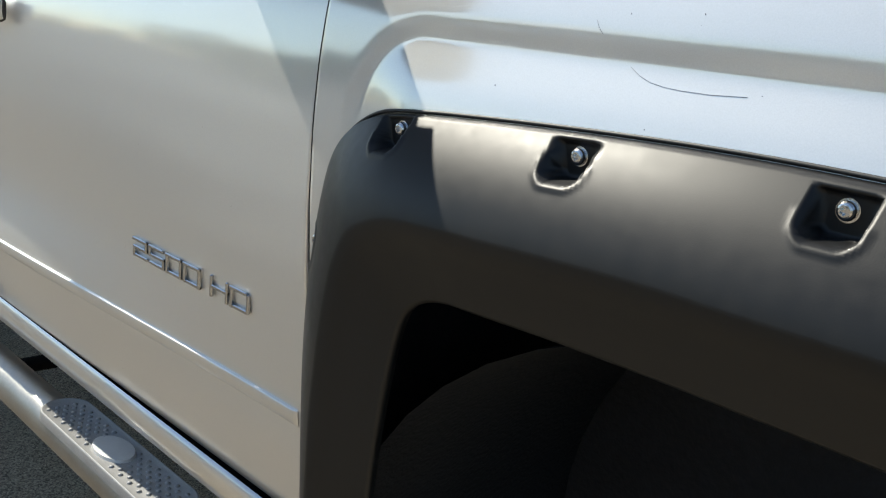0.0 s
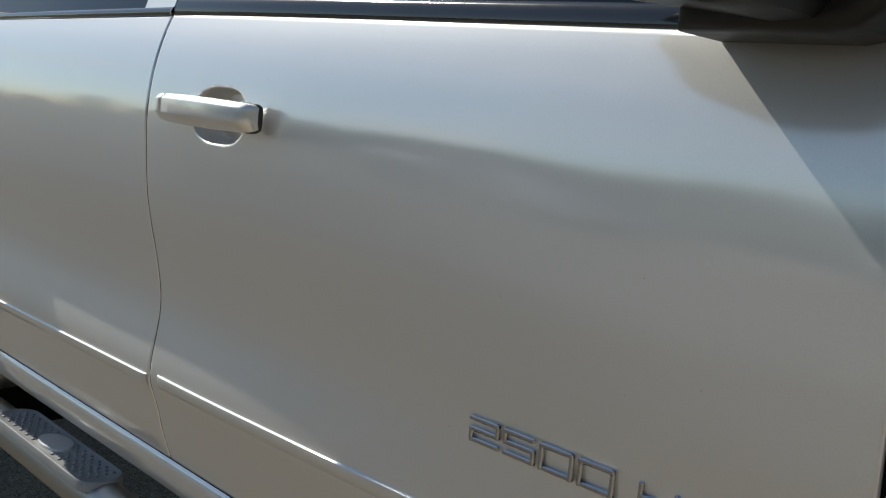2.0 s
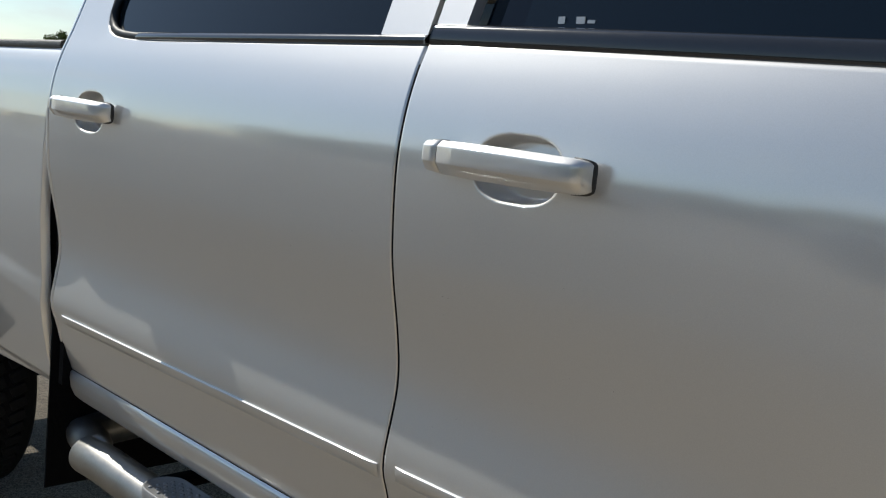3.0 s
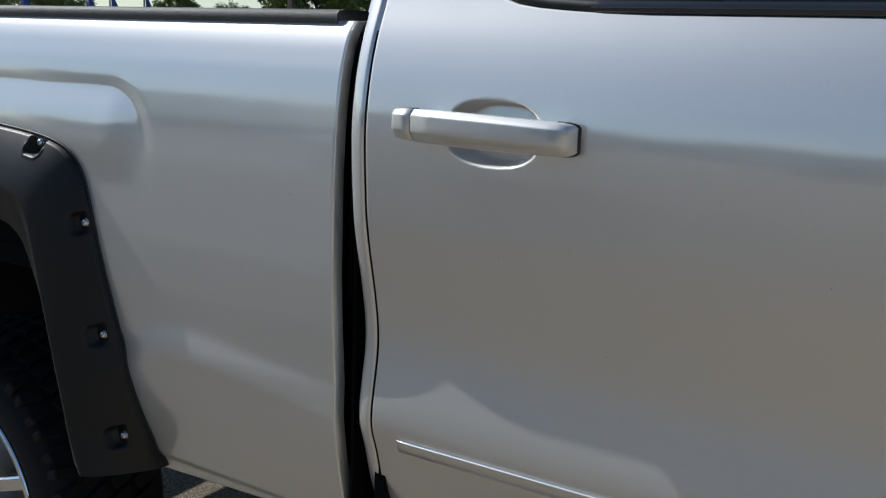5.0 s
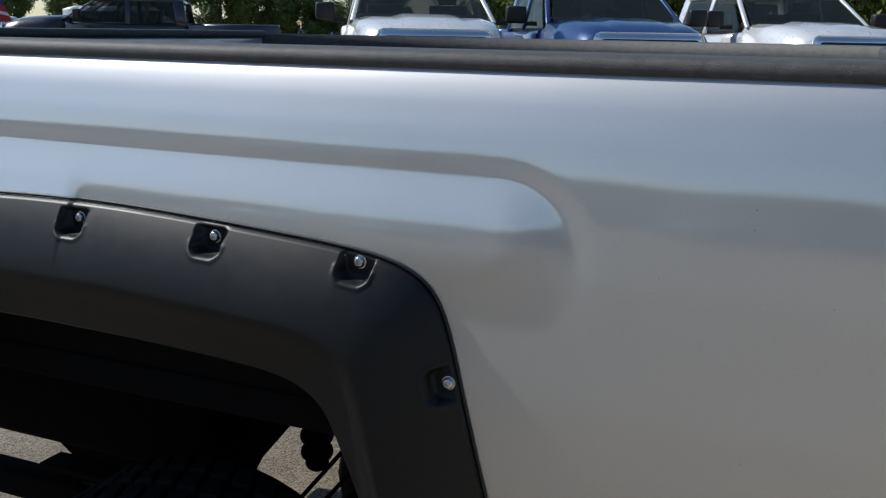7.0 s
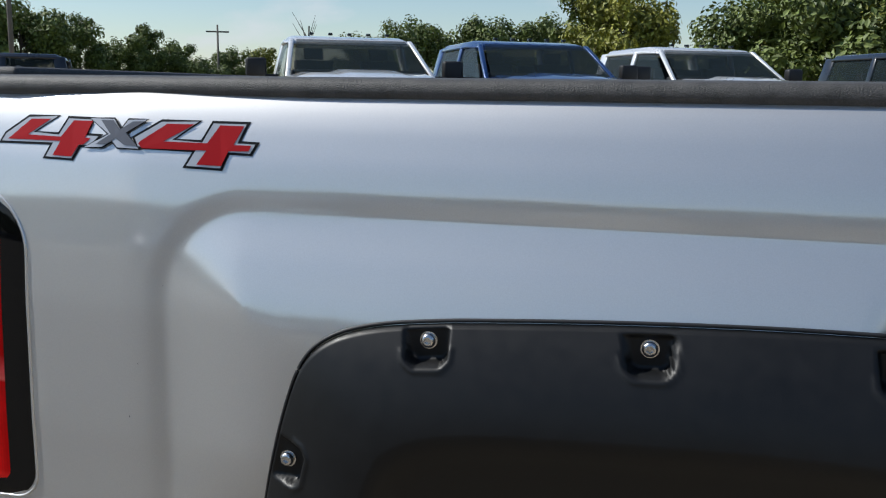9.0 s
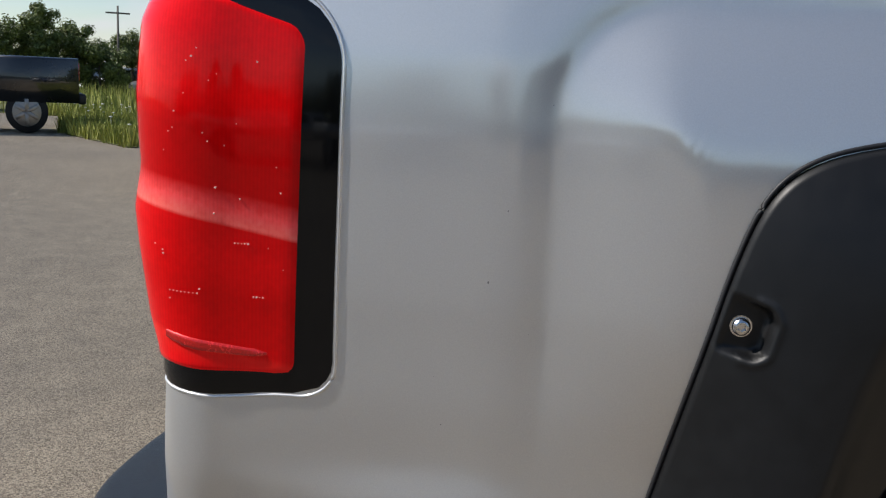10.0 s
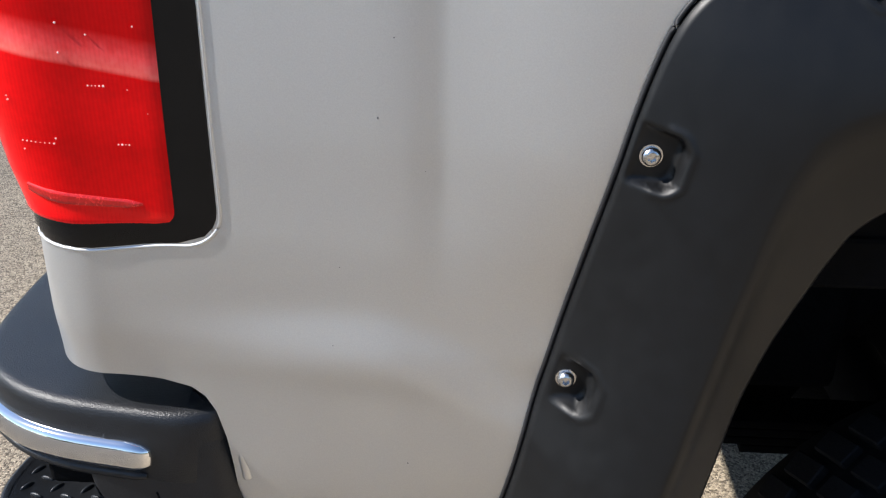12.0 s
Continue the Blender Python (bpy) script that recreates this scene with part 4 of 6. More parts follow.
side_glass("pillar", [(2.278, 1.445), (2.333, 1.445), (2.345, 1.86), (2.272, 1.86)], PAINT, glass_lean, front_door, thick=0.02)
side_glass("pillar", [(1.113, 1.430), (1.285, 1.428), (1.36, 1.437), (1.46, 1.432), (1.36, 1.438), (1.305, 1.452), (1.280, 1.475), (1.285, 1.80), (1.33, 1.86), (1.14, 1.86)], PAINT, lambda z: glass_lean(z) + 0.012, truck, thick=0.03)
side_glass("pillar", [(3.24, 1.44), (3.40, 1.44), (3.44, 1.47), (2.93, 1.86), (2.80, 1.86), (3.16, 1.57)], PAINT, glass_lean, truck, thick=0.04)
side_glass("pillar_foot", [(3.26, 1.400), (3.414, 1.390), (3.418, 1.475), (3.34, 1.57), (3.26, 1.57)], PAINT, lambda z: 0.040 + (z - 1.42) * 0.34, truck, thick=0.02)
part("roof", boxed((1.75, 1.62, 0.10), (2.02, 1.02, 1.89), 0.045, seg=4), PAINT, truck, "silver roof")
part("cabin", boxed((2.05, 1.70, 0.75), (2.15, 1.02, 1.10), 0.02), DARK, truck, smooth=False)
part("seat", boxed((0.16, 0.5, 0.62), (2.45, 0.55, 1.50), 0.05), DARK, truck)
part("rear_glass", boxed((0.01, 1.5, 0.36), (1.135, 1.02, 1.66), 0.004), TINT, truck)
bm = bmesh.new()
box(bm, (0.012, 1.50, 0.62), (3.17, 1.02, 1.66), 0.004, Matrix.Rotation(radians(-52), 4, "Y"))
part("windscreen", bm, TINT, truck, "tinted windscreen")
# bonnet and cowl
bv, nx, ny = [], 16, 12
for i in range(nx):
    for j in range(ny):
        x, y = 3.50 + i * 0.078, 0.045 + j * 1.91 / (ny - 1)
        bv.append((x, y, 1.468 + 0.075 * float(ss(min(y - 0.045, 1.955 - y) / 0.35)) - 0.04 * (i / nx) ** 3))
mesh("bonnet", bv, [(i * ny + j, (i + 1) * ny + j, (i + 1) * ny + j + 1, i * ny + j + 1) for i in range(nx - 1) for j in range(ny - 1)], PAINT, truck, "silver bonnet")
part("cowl", boxed((0.20, 1.78, 0.03), (3.46, 1.02, 1.468), 0.01), BLACK, truck)
part("front_end", boxed((0.10, 1.84, 0.75), (4.78, 1.02, 1.05), 0.04), CHROME, truck, "chrome grille")

# ---- mirror ----
mirror = part("door_mirror", boxed((0.17, 0.27, 0.215), (3.172, -0.235, 1.538), 0.055, Matrix.Rotation(radians(8), 4, "Z"), 5), FLARE, truck, "black door mirror on a wide foot")


def slab(outline, y0, y1, bevel):
    """An outline in x and z given depth, its outer rim rounded."""
    bm = bmesh.new()
    made = bmesh.ops.extrude_face_region(bm, geom=[bm.faces.new([bm.verts.new((x, y0, z)) for x, z in outline])])
    for v in made["geom"]:
        if isinstance(v, bmesh.types.BMVert):
            v.co.y = y1
    bmesh.ops.bevel(bm, geom=[e for e in bm.edges if max(abs(v.co.y - y0) for v in e.verts) < 0.001], offset=bevel, segments=4, affect="EDGES", profile=0.5)
    return bm


part("mirror_arm", slab([(3.105, 1.450), (3.130, 1.434), (3.230, 1.420), (3.312, 1.408), (3.345, 1.410), (3.370, 1.436), (3.360, 1.535), (3.110, 1.535)], -0.165, -0.050, 0.020), FLARE, mirror)
foot = [(3.224, 1.402), (3.352, 1.400), (3.374, 1.405), (3.390, 1.416), (3.400, 1.436), (3.400, 1.458), (3.388, 1.482), (3.360, 1.512), (3.300, 1.565), (3.224, 1.600)]
part("mirror_foot", slab(foot, -0.056, 0.034, 0.014), FLARE, mirror)
part("mirror_glass", boxed((0.004, 0.19, 0.15), (3.085, -0.243, 1.550), 0.001, Matrix.Rotation(radians(6), 4, "Z")), CHROME, mirror)


# ---- running board ----
RB_Y, RB_Z, RB_R = 0.052, 0.530, 0.042
pts = [(1.08, 0.28, 0.52), (1.10, 0.16, 0.52)] + [(1.10 + 0.16 * math.sin(a), 0.10 - (0.10 - RB_Y) * (1 - math.cos(a)) - 0.0, RB_Z - 0.005) for a in np.linspace(0.2, math.pi / 2, 7)]
pts += [(x, RB_Y, RB_Z) for x in np.linspace(1.34, 3.12, 12)] + [(3.20, RB_Y + 0.02, RB_Z), (3.25, 0.08, RB_Z), (3.26, 0.28, RB_Z)]
vs, fs = tube(pts, RB_R, 22)
board = mesh("running_board", vs, fs, STEEL, truck, "round brushed steel running board")


def step_pad(x0, x1):
    """A long rounded step pad with rows of studs round an oval plate."""
    bm = bmesh.new()
    n, hw = 16, 0.046
    ring = [(x1 - hw + hw * math.cos(a), RB_Y + hw * math.sin(a)) for a in np.linspace(-math.pi / 2, math.pi / 2, n)] + [(x0 + hw + hw * math.cos(a), RB_Y + hw * math.sin(a)) for a in np.linspace(math.pi / 2, 3 * math.pi / 2, n)]
    top = RB_Z + RB_R + 0.004
    cx = (x0 + x1) / 2
    loops = []
    for k, dz in ((1.0, -0.020), (1.0, -0.003), (0.97, 0.0), (0.93, 0.0), (0.90, -0.003)):
        loops.append([bm.verts.new((cx + (x - cx) * (1 - (1 - k) * 0.25), RB_Y + (y - RB_Y) * k, top + dz)) for x, y in ring])
    for p, q in zip(loops, loops[1:]):
        for i in range(len(ring)):
            bm.faces.new((p[i], p[(i + 1) % len(ring)], q[(i + 1) % len(ring)], q[i]))
    bm.faces.new(loops[-1])
    pad = part("step_pad", bm, PAD, board, "grey plastic step pad with studs")
    bm = bmesh.new()
    for i, x in enumerate(np.arange(x0 + 0.035, x1 - 0.03, 0.0165)):
        for j in range(5):
            y = RB_Y + (j - 2) * 0.0165 + (0.00 if i % 2 else 0.0082) - 0.004
            if ((x - cx) / 0.062) ** 2 + ((y - RB_Y) / 0.036) ** 2 > 1 and abs(y - RB_Y) < 0.037:
                bmesh.ops.create_icosphere(bm, subdivisions=1, radius=0.0052, matrix=Matrix.Translation((x, y, top - 0.003)) @ Matrix.Diagonal((1, 1, 0.75, 1)))
    tagged(part("studs", bm, PAD, board), kind="stuff")
    bm = bmesh.new()
    bmesh.ops.create_cone(bm, cap_ends=True, segments=32, radius1=0.055, radius2=0.052, depth=0.006, matrix=Matrix.Translation((cx, RB_Y, top - 0.001)) @ Matrix.Diagonal((1, 0.58, 1, 1)))
    part("oval_plate", bm, BRIGHT, board, "plain bright oval plate", smooth=False)


step_pad(1.56, 2.05)
step_pad(2.600, 3.090)
for x in (1.5, 2.3, 3.1):
    part("bracket", boxed((0.05, 0.30, 0.02), (x, 0.17, 0.53), 0.005), DARK, board)

# ---- rear bumper ----
bumper = empty("rear_bumper", "", "", parent=truck)
bumper["label"] = "black step bumper with a chrome strip and corner step"


LINE = spline([(-0.866, 0.066), (-0.882, 0.050), (-0.915, 0.044), (-0.974, 0.051), (-1.030, 0.062), (-1.080, 0.084), (-1.121, 0.122), (-1.143, 0.175), (-1.152, 0.25), (-1.152, 0.36), (-1.14, 0.50), (-1.14, 0.90), (-1.14, 1.30)], 8)


def along(name, sec, pts, material, label="", close=True, tip=False):
    """A section of (out, z) drawn along a plan line."""
    p = np.array(pts)
    d = np.gradient(p, axis=0)
    d /= np.linalg.norm(d, axis=1, keepdims=True)
    nrm = np.stack([d[:, 1], -d[:, 0]], -1)
    nrm *= np.sign((nrm * (p - (-0.6, 0.9))).sum(1))[:, None]
    vs, n = [], len(sec)
    mid, far_in = sum(z for _, z in sec) / n, np.concatenate([[0], np.cumsum(np.linalg.norm(np.diff(p, axis=0), axis=1))])
    for q, o, run in zip(p, nrm, far_in):
        e = min(1.0, 0.55 + 0.45 * math.sqrt(min(1.0, run / 0.018))) if tip else 1.0       # a strip's rounded tip
        vs += [(q[0] + o[0] * a * e, q[1] + o[1] * a * e, mid + (z - mid) * e) for a, z in sec]
    fs = [(i * n + j, i * n + j + 1, (i + 1) * n + j + 1, (i + 1) * n + j) for i in range(len(p) - 1) for j in range(n - 1)]
    if close:
        fs += [tuple(range(n))[::-1], tuple((len(p) - 1) * n + j for j in range(n))]
    ob = mesh(name, vs, fs, material, bumper, label)
    return ob


cap = [(-0.10, 0.794), (-0.05, 0.796), (-0.014, 0.7960), (-0.0095, 0.7956), (-0.0060, 0.7946), (-0.003, 0.7926), (-0.0010, 0.7895), (0.0004, 0.7855), (0.0008, 0.781), (0.002, 0.771), (0.000, 0.722), (-0.006, 0.713), (-0.03, 0.710), (-0.08, 0.709)]
along("bumper_cover", cap, LINE[1:], BUMPER, "grained black bumper cover")
along("chrome_strip", [(-0.005, 0.765), (0.0055, 0.764), (0.0085, 0.761), (0.0100, 0.756), (0.0104, 0.745), (0.0090, 0.738), (0.006, 0.735), (-0.005, 0.733)], LINE[19:60], CHROME, "chrome bumper strip", tip=True)
along("strip_lip", [(-0.002, 0.731), (0.004, 0.730), (0.0055, 0.726), (0.003, 0.721), (-0.002, 0.720)], LINE[20:60], BUMPER, tip=True)
# the cover's end: a leg with rounded shoulders that reaches down beside the bed to the corner step
leg_z = [0.600, 0.6025, 0.608, 0.616, 0.626, 0.634, 0.640, 0.648, 0.660, 0.682, 0.706, 0.722, 0.745, 0.762, 0.774, 0.783, 0.789, 0.7925, 0.794]
leg_rear = np.interp(leg_z, [0.600, 0.634, 0.640, 0.648, 0.660, 0.682, 0.706, 0.722, 0.745], [-1.004, -1.004, -0.994, -0.985, -0.982, -0.989, -0.999, -1.002, -0.985])
leg_fore = np.interp(leg_z, [0.600, 0.6025, 0.608, 0.62, 0.70, 0.75, 0.774, 0.783, 0.789, 0.7925, 0.794], [-0.862, -0.855, -0.850, -0.847, -0.858, -0.864, -0.870, -0.875, -0.882, -0.890, -0.900])
leg_out = np.interp(leg_z, [0.600, 0.6025, 0.608, 0.62, 0.70, 0.76, 0.774, 0.783, 0.789, 0.7925, 0.794], [0.062, 0.055, 0.050, 0.0475, 0.0455, 0.0450, 0.0462, 0.049, 0.054, 0.061, 0.070])
vs, m = [], 0
for z, xl, xr, yo in zip(leg_z, leg_rear, leg_fore, leg_out):
    arc = [(xr - 0.024 + 0.024 * math.sin(a), yo + 0.024 - 0.024 * math.cos(a)) for a in np.linspace(0, math.pi / 2, 7)]
    back = [(xl + 0.008 - 0.008 * math.sin(a), yo + 0.008 - 0.008 * math.cos(a) - 0.10 * min(0.0, xl + 0.95)) for a in np.linspace(math.pi / 2, 0, 4)]
    ring = [(xl, 0.21)] + back + [((xl + xr) / 2, yo)] + arc + [(xr, 0.21)]
    vs += [(x, y, z) for x, y in ring]
    m = len(ring)
fs = [(i * m + k, i * m + (k + 1) % m, (i + 1) * m + (k + 1) % m, (i + 1) * m + k) for i in range(len(leg_z) - 1) for k in range(m)]
fs += [tuple(range(m))[::-1], tuple((len(leg_z) - 1) * m + k for k in range(m))]
mesh("bumper_end", vs, fs, BUMPER, bumper, "black bumper end beside the bed")
# parting line between the step's wall and the leg
vs, fs = tube([(float(np.interp(z, [0.606, 0.66, 0.708], [-0.912, -0.925, -0.936])), float(np.interp(z, leg_z, leg_out)) + 0.0006, z) for z in np.linspace(0.606, 0.708, 12)], 0.0011, 6)
mesh("parting_line", vs, fs, DARK, bumper)
part("step_filler", boxed((0.075, 0.12, 0.05), (-1.030, 0.155, 0.695), 0.008), DARK, bumper)
# corner step: a rounded tongue with raised diamond treads
bm = bmesh.new()
outer = [(-0.905, 0.055), (-0.920, 0.036), (-0.965, 0.020), (-1.030, 0.026), (-1.085, 0.048), (-1.125, 0.090), (-1.138, 0.140), (-1.125, 0.200), (-1.07, 0.235), (-0.92, 0.24)]
outer = [tuple(q) for q in spline(outer, 4)]
loops = []
for k, z in ((0.94, 0.600), (0.975, 0.606), (1.0, 0.629), (0.99, 0.637), (0.955, 0.639), (0.93, 0.635)):
    loops.append([bm.verts.new((-1.02 + (x + 1.02) * k, 0.13 + (y - 0.13) * k, z)) for x, y in outer])
for p, q in zip(loops, loops[1:]):
    for i in range(len(outer)):
        bm.faces.new((p[i], p[(i + 1) % len(outer)], q[(i + 1) % len(outer)], q[i]))
bm.faces.new(loops[-1])
bm.faces.new(loops[0][::-1])
step = part("corner_step", bm, BUMPER, bumper, "black corner step with diamond tread")
bm = bmesh.new()
for i in range(12):
    for j in range(8):
        x, y = -1.130 + i * 0.0162, 0.036 + j * 0.0270 + (0.0135 if i % 2 else 0)
        if (x + 1.038) ** 2 / 0.080 ** 2 + (y - 0.13) ** 2 / 0.092 ** 2 < 1:
            bmesh.ops.create_icosphere(bm, subdivisions=2, radius=0.0088, matrix=Matrix.Translation((x, y, 0.6347)) @ Matrix.Rotation(radians(58 if i % 2 else -18), 4, "Z") @ Matrix.Diagonal((1, 0.26, 0.45, 1)))
tagged(part("tread", bm, BUMPER, bumper), kind="stuff")
part("filler", boxed((0.10, 0.20, 0.20), (-0.90, 0.23, 0.70), 0.01), DARK, bumper)
part("bumper_bar", boxed((0.15, 1.46, 0.15), (-1.055, 1.05, 0.72), 0.02), DARK, bumper)
part("hitch_receiver", boxed((0.52, 0.08, 0.08), (-0.90, 1.06, 0.47), 0.008), RUST, truck, "dusty steel hitch receiver")
part("bed_flange", boxed((0.010, 0.030, 0.095), (-0.8560, 0.066, 0.768), 0.004, Matrix.Rotation(radians(-6), 4, "Y")), PAINT, bed_side, "folded silver flange of the bed")
deck = [(x + 0.02 * (0.3 if y > 0.2 else 1), y + 0.022) for x, y in LINE[8:60:2]] + [(-0.92, float(LINE[59][1])), (-0.92, 0.09)]
mesh("bumper_deck", [(x, y, z) for z in (0.7885, 0.770) for x, y in deck], [tuple(range(len(deck))), tuple(range(2 * len(deck) - 1, len(deck) - 1, -1))], BUMPER, bumper, smooth=False)

# ---- chassis ----
vs, fs = tube([(-0.980, 0.130, 0.556), (-0.972, 0.130, 0.560), (-0.93, 0.132, 0.566), (-0.74, 0.150, 0.598), (-0.70, 0.19, 0.605)], 0.031, 14)
mesh("hitch_tube", vs, fs, RUST, truck, "dusty steel hitch tube")
part("frame_rail", boxed((5.0, 0.08, 0.21), (1.4, 0.60, 0.785), 0.01), DARK, truck)
part("frame_rail", boxed((0.9, 0.08, 0.365), (-0.62, 0.50, 0.7575), 0.02), DARK, truck)
part("frame_rail", boxed((5.4, 0.08, 0.30), (1.6, 1.40, 0.70), 0.01), DARK, truck)
bm = bmesh.new()
drum(bm, 0.055, 0.055, (0, 0.2, 0.388), (0, 1.8, 0.388))
bmesh.ops.create_uvsphere(bm, u_segments=16, v_segments=10, radius=0.16, matrix=Matrix.Translation((0, 1.0, 0.388)))
part("rear_axle", bm, DARK, truck)
for x in (0.18,):
    bm = bmesh.new()
    drum(bm, 0.035, 0.035, (x, 0.50, 0.48), (x + 0.10, 0.58, 0.90))
    part("shock_absorber", bm, DARK, truck)
bm = bmesh.new()
for k in range(4):
    box(bm, (1.30 - 0.25 * k, 0.065, 0.012), (0.0, 0.52, 0.50 - 0.014 * k), 0.002)
part("leaf_spring", bm, DARK, truck)
part("spring_hanger", boxed((0.62, 0.06, 0.07), (-0.88, 0.55, 0.412), 0.01), DARK, truck)
gx = [(-0.86, 0.60), (-0.72, 0.53), (-0.60, 0.45), (-0.20, 0.45), (-0.135, 0.575), (-0.058, 0.668), (-0.058, 0.74), (-0.86, 0.74)]
mesh("frame_gusset", [(x, y, z) for y in (0.585, 0.60) for x, z in gx], [tuple(range(8)), tuple(range(15, 7, -1))] + [(k, 8 + k, 8 + (k + 1) % 8, (k + 1) % 8) for k in range(8)], DARK, truck, smooth=False)
bm = bmesh.new()
for z, r in ((0.705, 0.030), (0.672, 0.034), (0.638, 0.033), (0.614, 0.024)):
    bmesh.ops.create_uvsphere(bm, u_segments=16, v_segments=8, radius=r, matrix=Matrix.Translation((0.022, 0.56, z)) @ Matrix.Diagonal((1, 1, 0.72, 1)))
part("bump_stop", bm, DARK, truck)
for dx in (0.0, 0.05):
    vs, fs = tube([(0.16 + dx, 0.55, 0.78), (0.09 + dx, 0.55, 0.66), (-0.02 + dx, 0.53, 0.52), (-0.03 + dx, 0.50, 0.44)], 0.0045, 8)
    mesh("brake_line", vs, fs, DARK, truck)
part("front_liner", boxed((1.04, 0.02, 0.62), (FRONT_AXLE, 0.50, 0.93)), LINER, truck, smooth=False)
part("splash_panel", boxed((0.02, 0.52, 0.60), (3.455, 0.30, 0.80)), LINER, truck, smooth=False)
lv, ln = [], 24
for a in np.linspace(math.pi, 0, ln):
    lv += [(FRONT_AXLE + 0.52 * math.cos(a), 0.03, 0.62 + 0.50 * math.sin(a)), (FRONT_AXLE + 0.52 * math.cos(a), 0.50, 0.62 + 0.50 * math.sin(a))]
mesh("wheel_liner", lv, [(2 * i, 2 * i + 1, 2 * i + 3, 2 * i + 2) for i in range(ln - 1)], LINER, truck)


# ---- wheels ----
def wheel(name, at, r=0.372, rim=0.252, width=0.27):
    """Tyre with lugged tread and a polished spoked rim; at: centre of the outer face."""
    hub = empty(name, "", "", Matrix.Translation(at), None)
    hub.parent = truck
    hub["label"] = "polished alloy wheel with an all-terrain tyre"
    n = 96
    prof = [(rim - 0.004, 0.015), (rim + 0.006, 0.004), (rim + 0.03, -0.004), (rim + 0.075, -0.008), (r - 0.040, -0.002), (r - 0.018, 0.010), (r - 0.010, 0.020), (r - 0.010, width - 0.02), (r - 0.03, width), (rim, width)]
    vs = [(p * math.cos(a), y, p * math.sin(a)) for a in (2 * math.pi * k / n for k in range(n)) for p, y in prof]
    m = len(prof)
    fs = [(k * m + j, k * m + j + 1, (k + 1) % n * m + j + 1, (k + 1) % n * m + j) for k in range(n) for j in range(m - 1)]
    tyre = mesh("tyre", vs, fs, TYRE, hub, "black all-terrain tyre")
    bm = bmesh.new()
    for k in range(54):
        a = 2 * math.pi * k / 54
        rot = Matrix.Rotation(-a, 4, "Y")
        box(bm, (0.020, 0.050, 0.030), rot @ Vector((0, 0.022, r - 0.012)), 0.003, rot @ Matrix.Rotation(radians(14 if k % 2 else -10), 4, "Z"), 1)
        for c, w in ((0.085, 0.05), (0.145, 0.045), (0.205, 0.05)):
            b = a + (0.035 if c != 0.145 else 0.09)
            rot2 = Matrix.Rotation(-b, 4, "Y")
            box(bm, (0.030, w, 0.012), rot2 @ Vector((0, c, r - 0.006)), 0.002, rot2 @ Matrix.Rotation(radians(22), 4, "Z"), 1)
    tagged(part("tread", bm, TYRE, hub, smooth=False), kind="stuff")
    bm = bmesh.new()
    rp = [(rim, 0.012), (rim + 0.004, 0.000), (rim - 0.006, -0.002), (rim - 0.016, 0.004), (rim - 0.022, 0.03), (rim - 0.03, 0.12), (rim - 0.03, 0.2)]
    rings = [[bm.verts.new((p * math.cos(a), y, p * math.sin(a))) for a in (2 * math.pi * k / 64 for k in range(64))] for p, y in rp]
    for p, q in zip(rings, rings[1:]):
        for k in range(64):
            bm.faces.new((p[k], p[(k + 1) % 64], q[(k + 1) % 64], q[k]))
    part("rim", bm, CHROME, hub, "polished rim")
    for k in range(6):
        bm = bmesh.new()
        rot = Matrix.Rotation(2 * math.pi * k / 6 + 0.3, 4, "Y")
        for s in (-1, 1):
            box(bm, (0.034, 0.030, 0.20), rot @ Vector((s * 0.032, 0.025, 0.145)), 0.008, rot @ Matrix.Rotation(s * 0.10, 4, "Y"), 2)
        part("spoke", bm, CHROME, hub)
    bm = bmesh.new()
    drum(bm, 0.075, 0.060, (0, 0.04, 0), (0, -0.005, 0), 24)
    part("hub_cap", bm, CHROME, hub)
    bm = bmesh.new()
    drum(bm, 0.17, 0.17, (0, 0.10, 0), (0, 0.125, 0), 32)
    part("brake_disc", bm, STEEL, hub)
    return hub


wheel("rear_wheel", (REAR_AXLE, 0.040, 0.372))
wheel("front_wheel", (FRONT_AXLE, 0.06, 0.372))


# ---- the truck's far side, closing the body ----
far = Matrix.Translation((0, 2.04, 0)) @ Matrix.Diagonal((1, -1, 1, 1))
for name in ("bed_side", "front_wing", "front_door", "rear_door", "rear_flare", "front_flare", "cab_corner", "rocker"):
    twin = new(name, bpy.data.objects[name].data)
    twin.parent = truck
    twin.matrix_local = far
for name in ("rear_wheel", "front_wheel"):
    twin = new(name)
    twin.parent = truck
    twin.matrix_local = far @ bpy.data.objects[name].matrix_local
    for piece in list(bpy.data.objects[name].children):
        ob = new(piece.name.split(".")[0], piece.data)
        ob.parent = twin
        ob.matrix_local = piece.matrix_local.copy()

# ---- dust and tar specks low on the paint ----
rs = random.Random(21)
for owner, kind, x0, x1, z0, z1, count in ((bed_side, "bed", -0.84, -0.66, 0.63, 1.30, 22), (bed_side, "bed", 0.72, 1.05, 0.66, 1.30, 16), (front_door, "door", 2.30, 3.38, 0.72, 1.20, 30), (rear_door, "door", 1.18, 2.25, 0.72, 1.20, 26), (bpy.data.objects["front_wing"], "wing", 3.5, 4.4, 1.28, 1.42, 18)):
    bm = bmesh.new()
    for _ in range(count):
        x, z = rs.uniform(x0, x1), rs.uniform(z0, z1)
        bmesh.ops.create_icosphere(bm, subdivisions=1, radius=rs.uniform(0.0003, 0.0008), matrix=Matrix.Translation((x, float(flank(kind, x, z)), z)) @ Matrix.Diagonal((1, 0.5, rs.uniform(0.8, 1.6), 1)))
    tagged(part("specks", bm, D_GREY, owner), kind="stuff")


